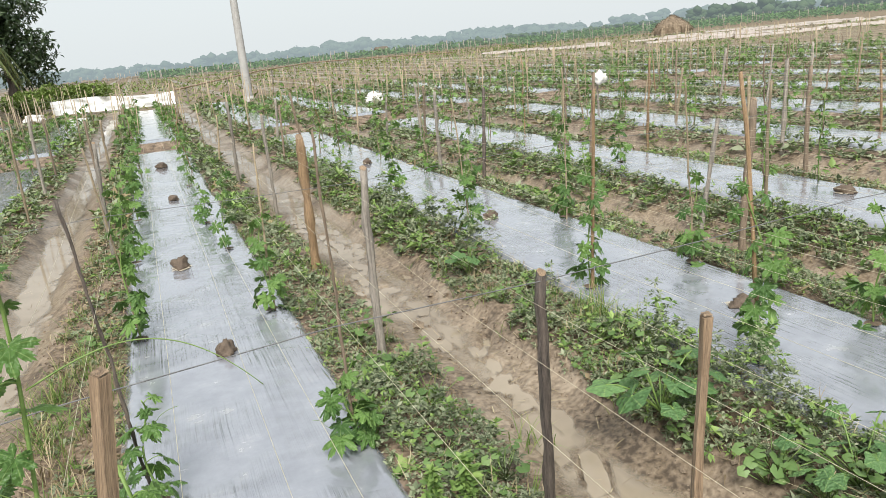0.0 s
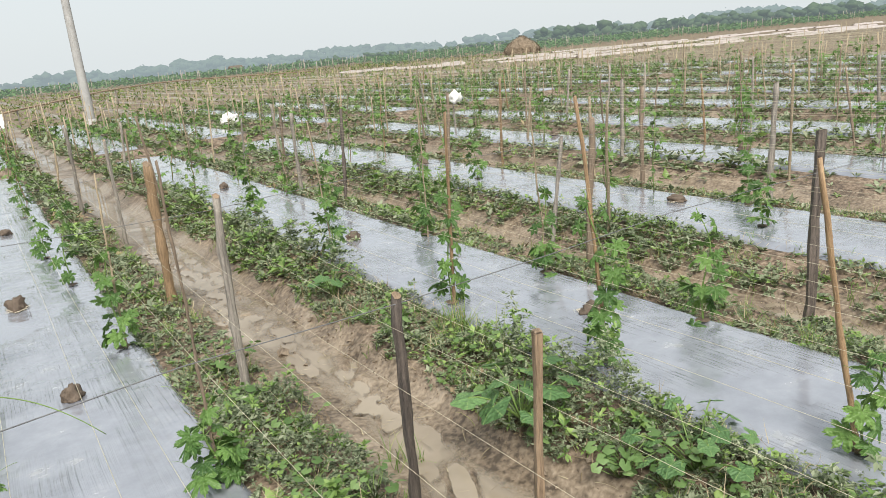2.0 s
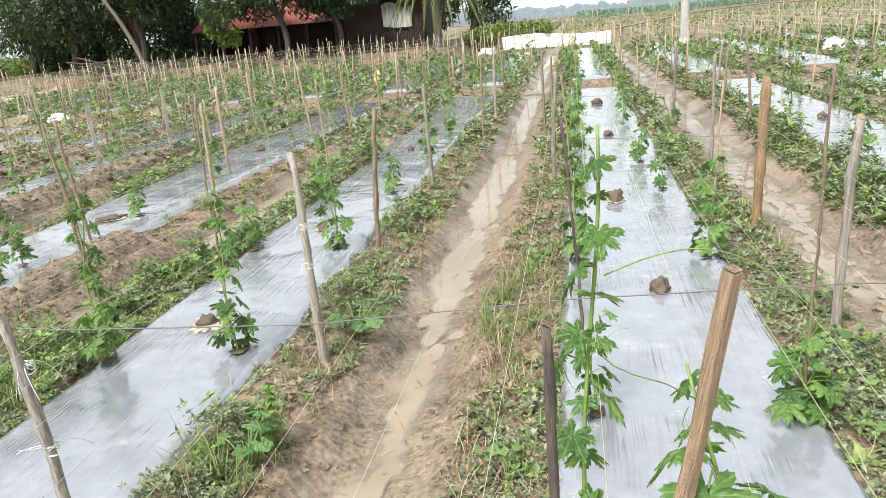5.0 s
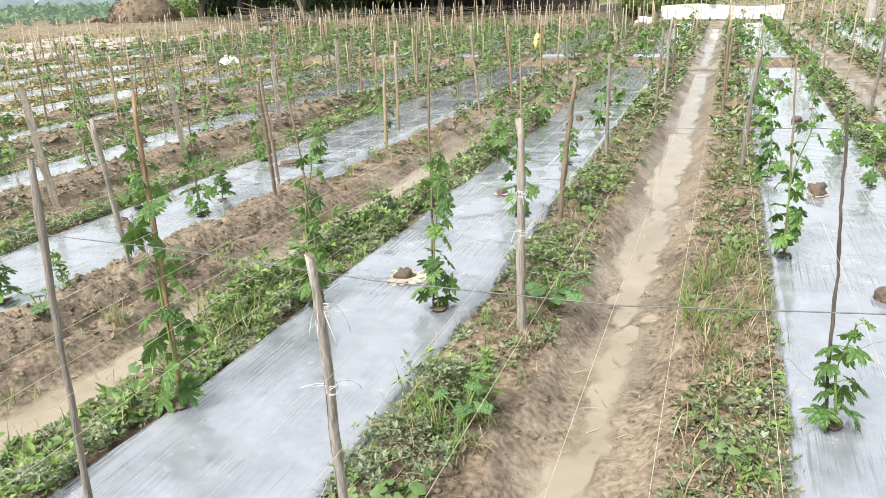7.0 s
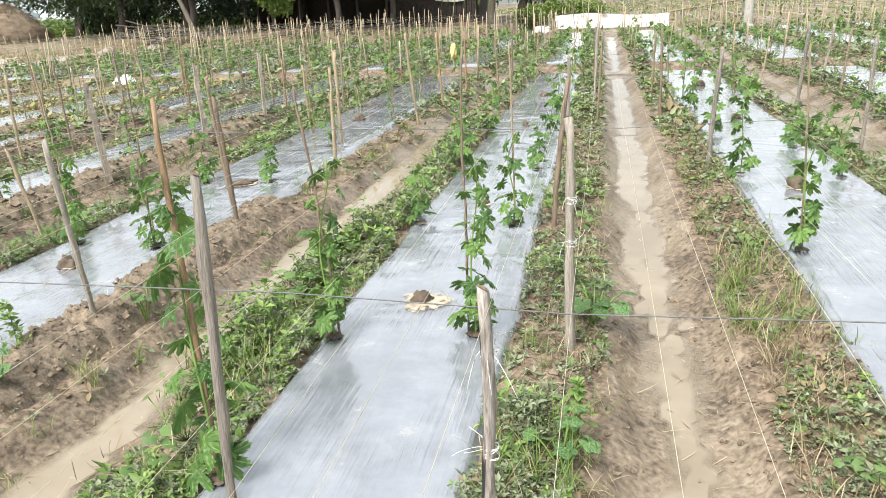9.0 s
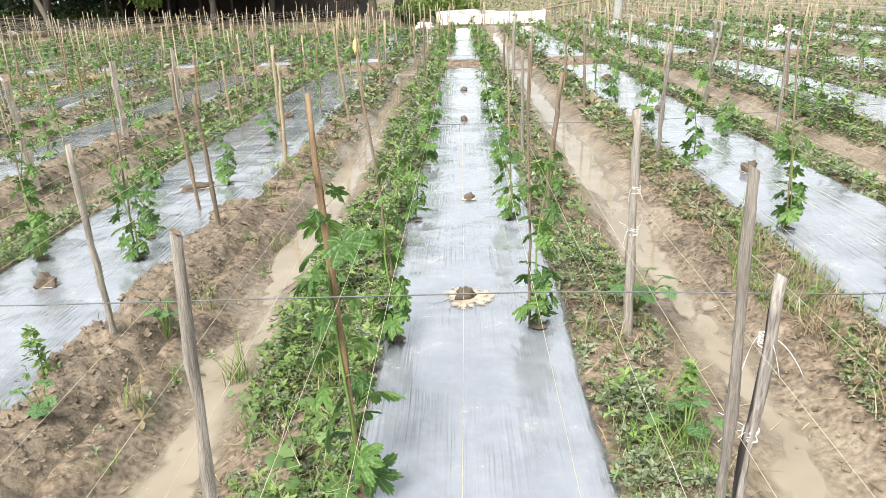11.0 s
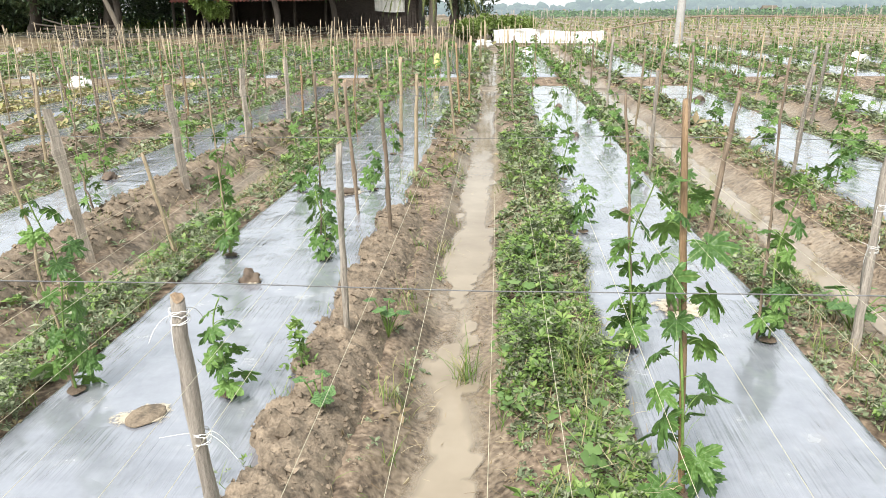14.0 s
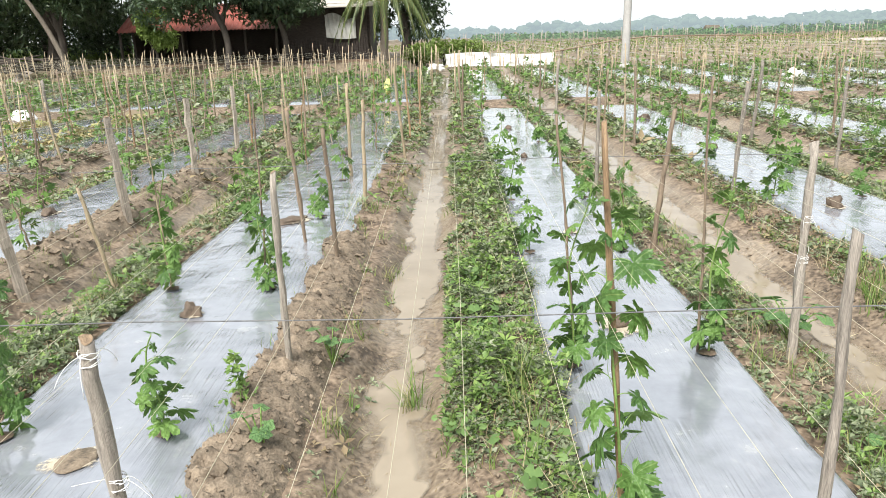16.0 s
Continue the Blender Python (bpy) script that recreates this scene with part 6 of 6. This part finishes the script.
for k in range(330):
    d = cq.choice([79, 90, 104, 120])
    x = cq.uniform(-0.05, 1.25) * d * 1.3
    y = d + 0.10 * x - 0.28 * max(x - 30, 0) - 1.2
    poles.append(tube([(x, y, -0.3), (x + cq.normal(0, 0.05), y, cq.uniform(1.0, 1.6))], 0.03, 4))
thing("far_stakes", "stakes along the far crop rows", "stakes", data=mesh("far_stakes", *joined(poles), WOOD["grey"]), kind="stuff")
for k in range(15):
    for seg in range(7):
        x0 = 28 + seg * 7.5 + cq.uniform(0, 2) + k * 0.5
        x1 = x0 + cq.uniform(2.0, 6.0)
        xs = np.linspace(x0, x1, 10)
        y = 62 - k * 1.7 - 0.32 * (xs - 28) + 0.2 * np.sin(xs)
        if y.min() < 20 or cq.random() < 0.55:
            continue
        edge = np.stack([np.stack([xs, y - 0.25 + cq.normal(0, 0.08, 10), 0 * xs + 0.02], -1), np.stack([xs, y, 0 * xs + 0.16 + cq.normal(0, 0.02, 10)], -1), np.stack([xs, y + 0.25, 0 * xs + 0.02], -1)], 1).reshape(-1, 3)
        s = np.arange(9)
        f = np.concatenate([np.stack([3 * s + c, 3 * s + 3 + c, 3 * s + 4 + c, 3 * s + 1 + c], -1) for c in (0, 1)])
        thing("far_film", "strip of pale film over a far bed", "plastic film", "far film strips", data=mesh("far_film", edge, f, DUSTY))


for k, x0 in enumerate((-21.6, -23.8, -26.0, -28.3, -30.6)):
    y0 = 5.0 + k
    while y0 < 27:
        y1 = y0 + cq.uniform(2.0, 6.0)
        ys = np.linspace(y0, y1, 12)
        w = 0.26 + cq.normal(0, 0.05, 12)
        xm = x0 + 0.15 * np.sin(ys * 0.7 + k)
        zz = ground_z(xm, ys)
        edge = np.stack([np.stack([xm - w, ys, zz - 0.02], -1), np.stack([xm, ys, zz + 0.12], -1), np.stack([xm + w, ys, zz - 0.02], -1)], 1).reshape(-1, 3)
        s = np.arange(11)
        f = np.concatenate([np.stack([3 * s + c, 3 * s + 3 + c, 3 * s + 4 + c, 3 * s + 1 + c], -1) for c in (0, 1)])
        thing("far_film", "torn strip of pale film on a neglected bed in stubble", "plastic film", "far film strips", data=mesh("far_film", edge, f, DUSTY))
        y0 = y1 + cq.uniform(0.5, 2.5)
sx = np.stack([cq.uniform(-33, -20, 5000), cq.uniform(3, 30, 5000)], -1)
sx = np.c_[sx, ground_z(sx[:, 0], sx[:, 1])]
thing("stubble", "yellow-green stubble over the neglected field", "stubble", data=mesh("stubble", *scatter_leaves(cq, sx, 0.17, 0.5, 0.4, 0.9, False), STUBBLE), kind="stuff")


def woods(name, az0, az1, dist, h0, h1, n, size, mat_, label, seed):
    """A belt of trees on the horizon: many crowns of leaf clumps on trunks hidden in undergrowth."""
    q = np.random.default_rng(seed)
    crowns = int(n / 60)
    az = np.radians(q.uniform(az0, az1, crowns))
    d = dist * q.uniform(0.94, 1.08, crowns)
    swell = 0.5 + 0.5 * smooth_noise(np.degrees(az), 0 * az, 7.0, seed, 2)
    h = h0 + (h1 - h0) * np.clip(swell + q.normal(0, 0.12, crowns), 0, 1.2)
    bm = bmesh.new()
    bmesh.ops.create_icosphere(bm, subdivisions=1, radius=1.0)
    bv = np.array([v.co[:] for v in bm.verts])
    bf = np.array([[v.index for v in f.verts] for f in bm.faces])
    bm.free()
    k = np.repeat(np.arange(crowns), 6)
    r = (0.34 * h)[k]
    off = q.normal(size=(len(k), 3))
    off *= (q.uniform(0.3, 0.95, len(k)) / np.linalg.norm(off, axis=1))[:, None]
    mid = np.stack([d[k] * np.sin(az[k]), d[k] * np.cos(az[k]), (h * 0.62)[k]], -1) + off * r[:, None] * (1.9, 1.9, 0.75)
    low = q.random(len(k)) < 0.35
    mid[low, 2] *= 0.55
    lump = bv[None] * (1 + 0.22 * q.normal(size=(len(k), len(bv), 1))) * (r * q.uniform(0.5, 0.95, len(k)))[:, None, None] * (1.3, 1.3, 0.8)
    clumps = ((mid[:, None] + lump).reshape(-1, 3), [(bf[None] + (np.arange(len(k)) * len(bv))[:, None, None]).reshape(-1, 3)])
    pick = np.repeat(np.arange(len(k)), 2)
    pos = mid[pick] + q.normal(0, 0.33, (len(pick), 3)) * r[pick][:, None]
    pos[:, 2] = np.maximum(pos[:, 2], 0)
    v, f = scatter_leaves(q, pos, size * 0.3, 0.8, 0.8, 0.1, False)
    thing(name, label, "trees", data=mesh(name, *joined([clumps, (v, [f])]), mat_), kind="stuff")


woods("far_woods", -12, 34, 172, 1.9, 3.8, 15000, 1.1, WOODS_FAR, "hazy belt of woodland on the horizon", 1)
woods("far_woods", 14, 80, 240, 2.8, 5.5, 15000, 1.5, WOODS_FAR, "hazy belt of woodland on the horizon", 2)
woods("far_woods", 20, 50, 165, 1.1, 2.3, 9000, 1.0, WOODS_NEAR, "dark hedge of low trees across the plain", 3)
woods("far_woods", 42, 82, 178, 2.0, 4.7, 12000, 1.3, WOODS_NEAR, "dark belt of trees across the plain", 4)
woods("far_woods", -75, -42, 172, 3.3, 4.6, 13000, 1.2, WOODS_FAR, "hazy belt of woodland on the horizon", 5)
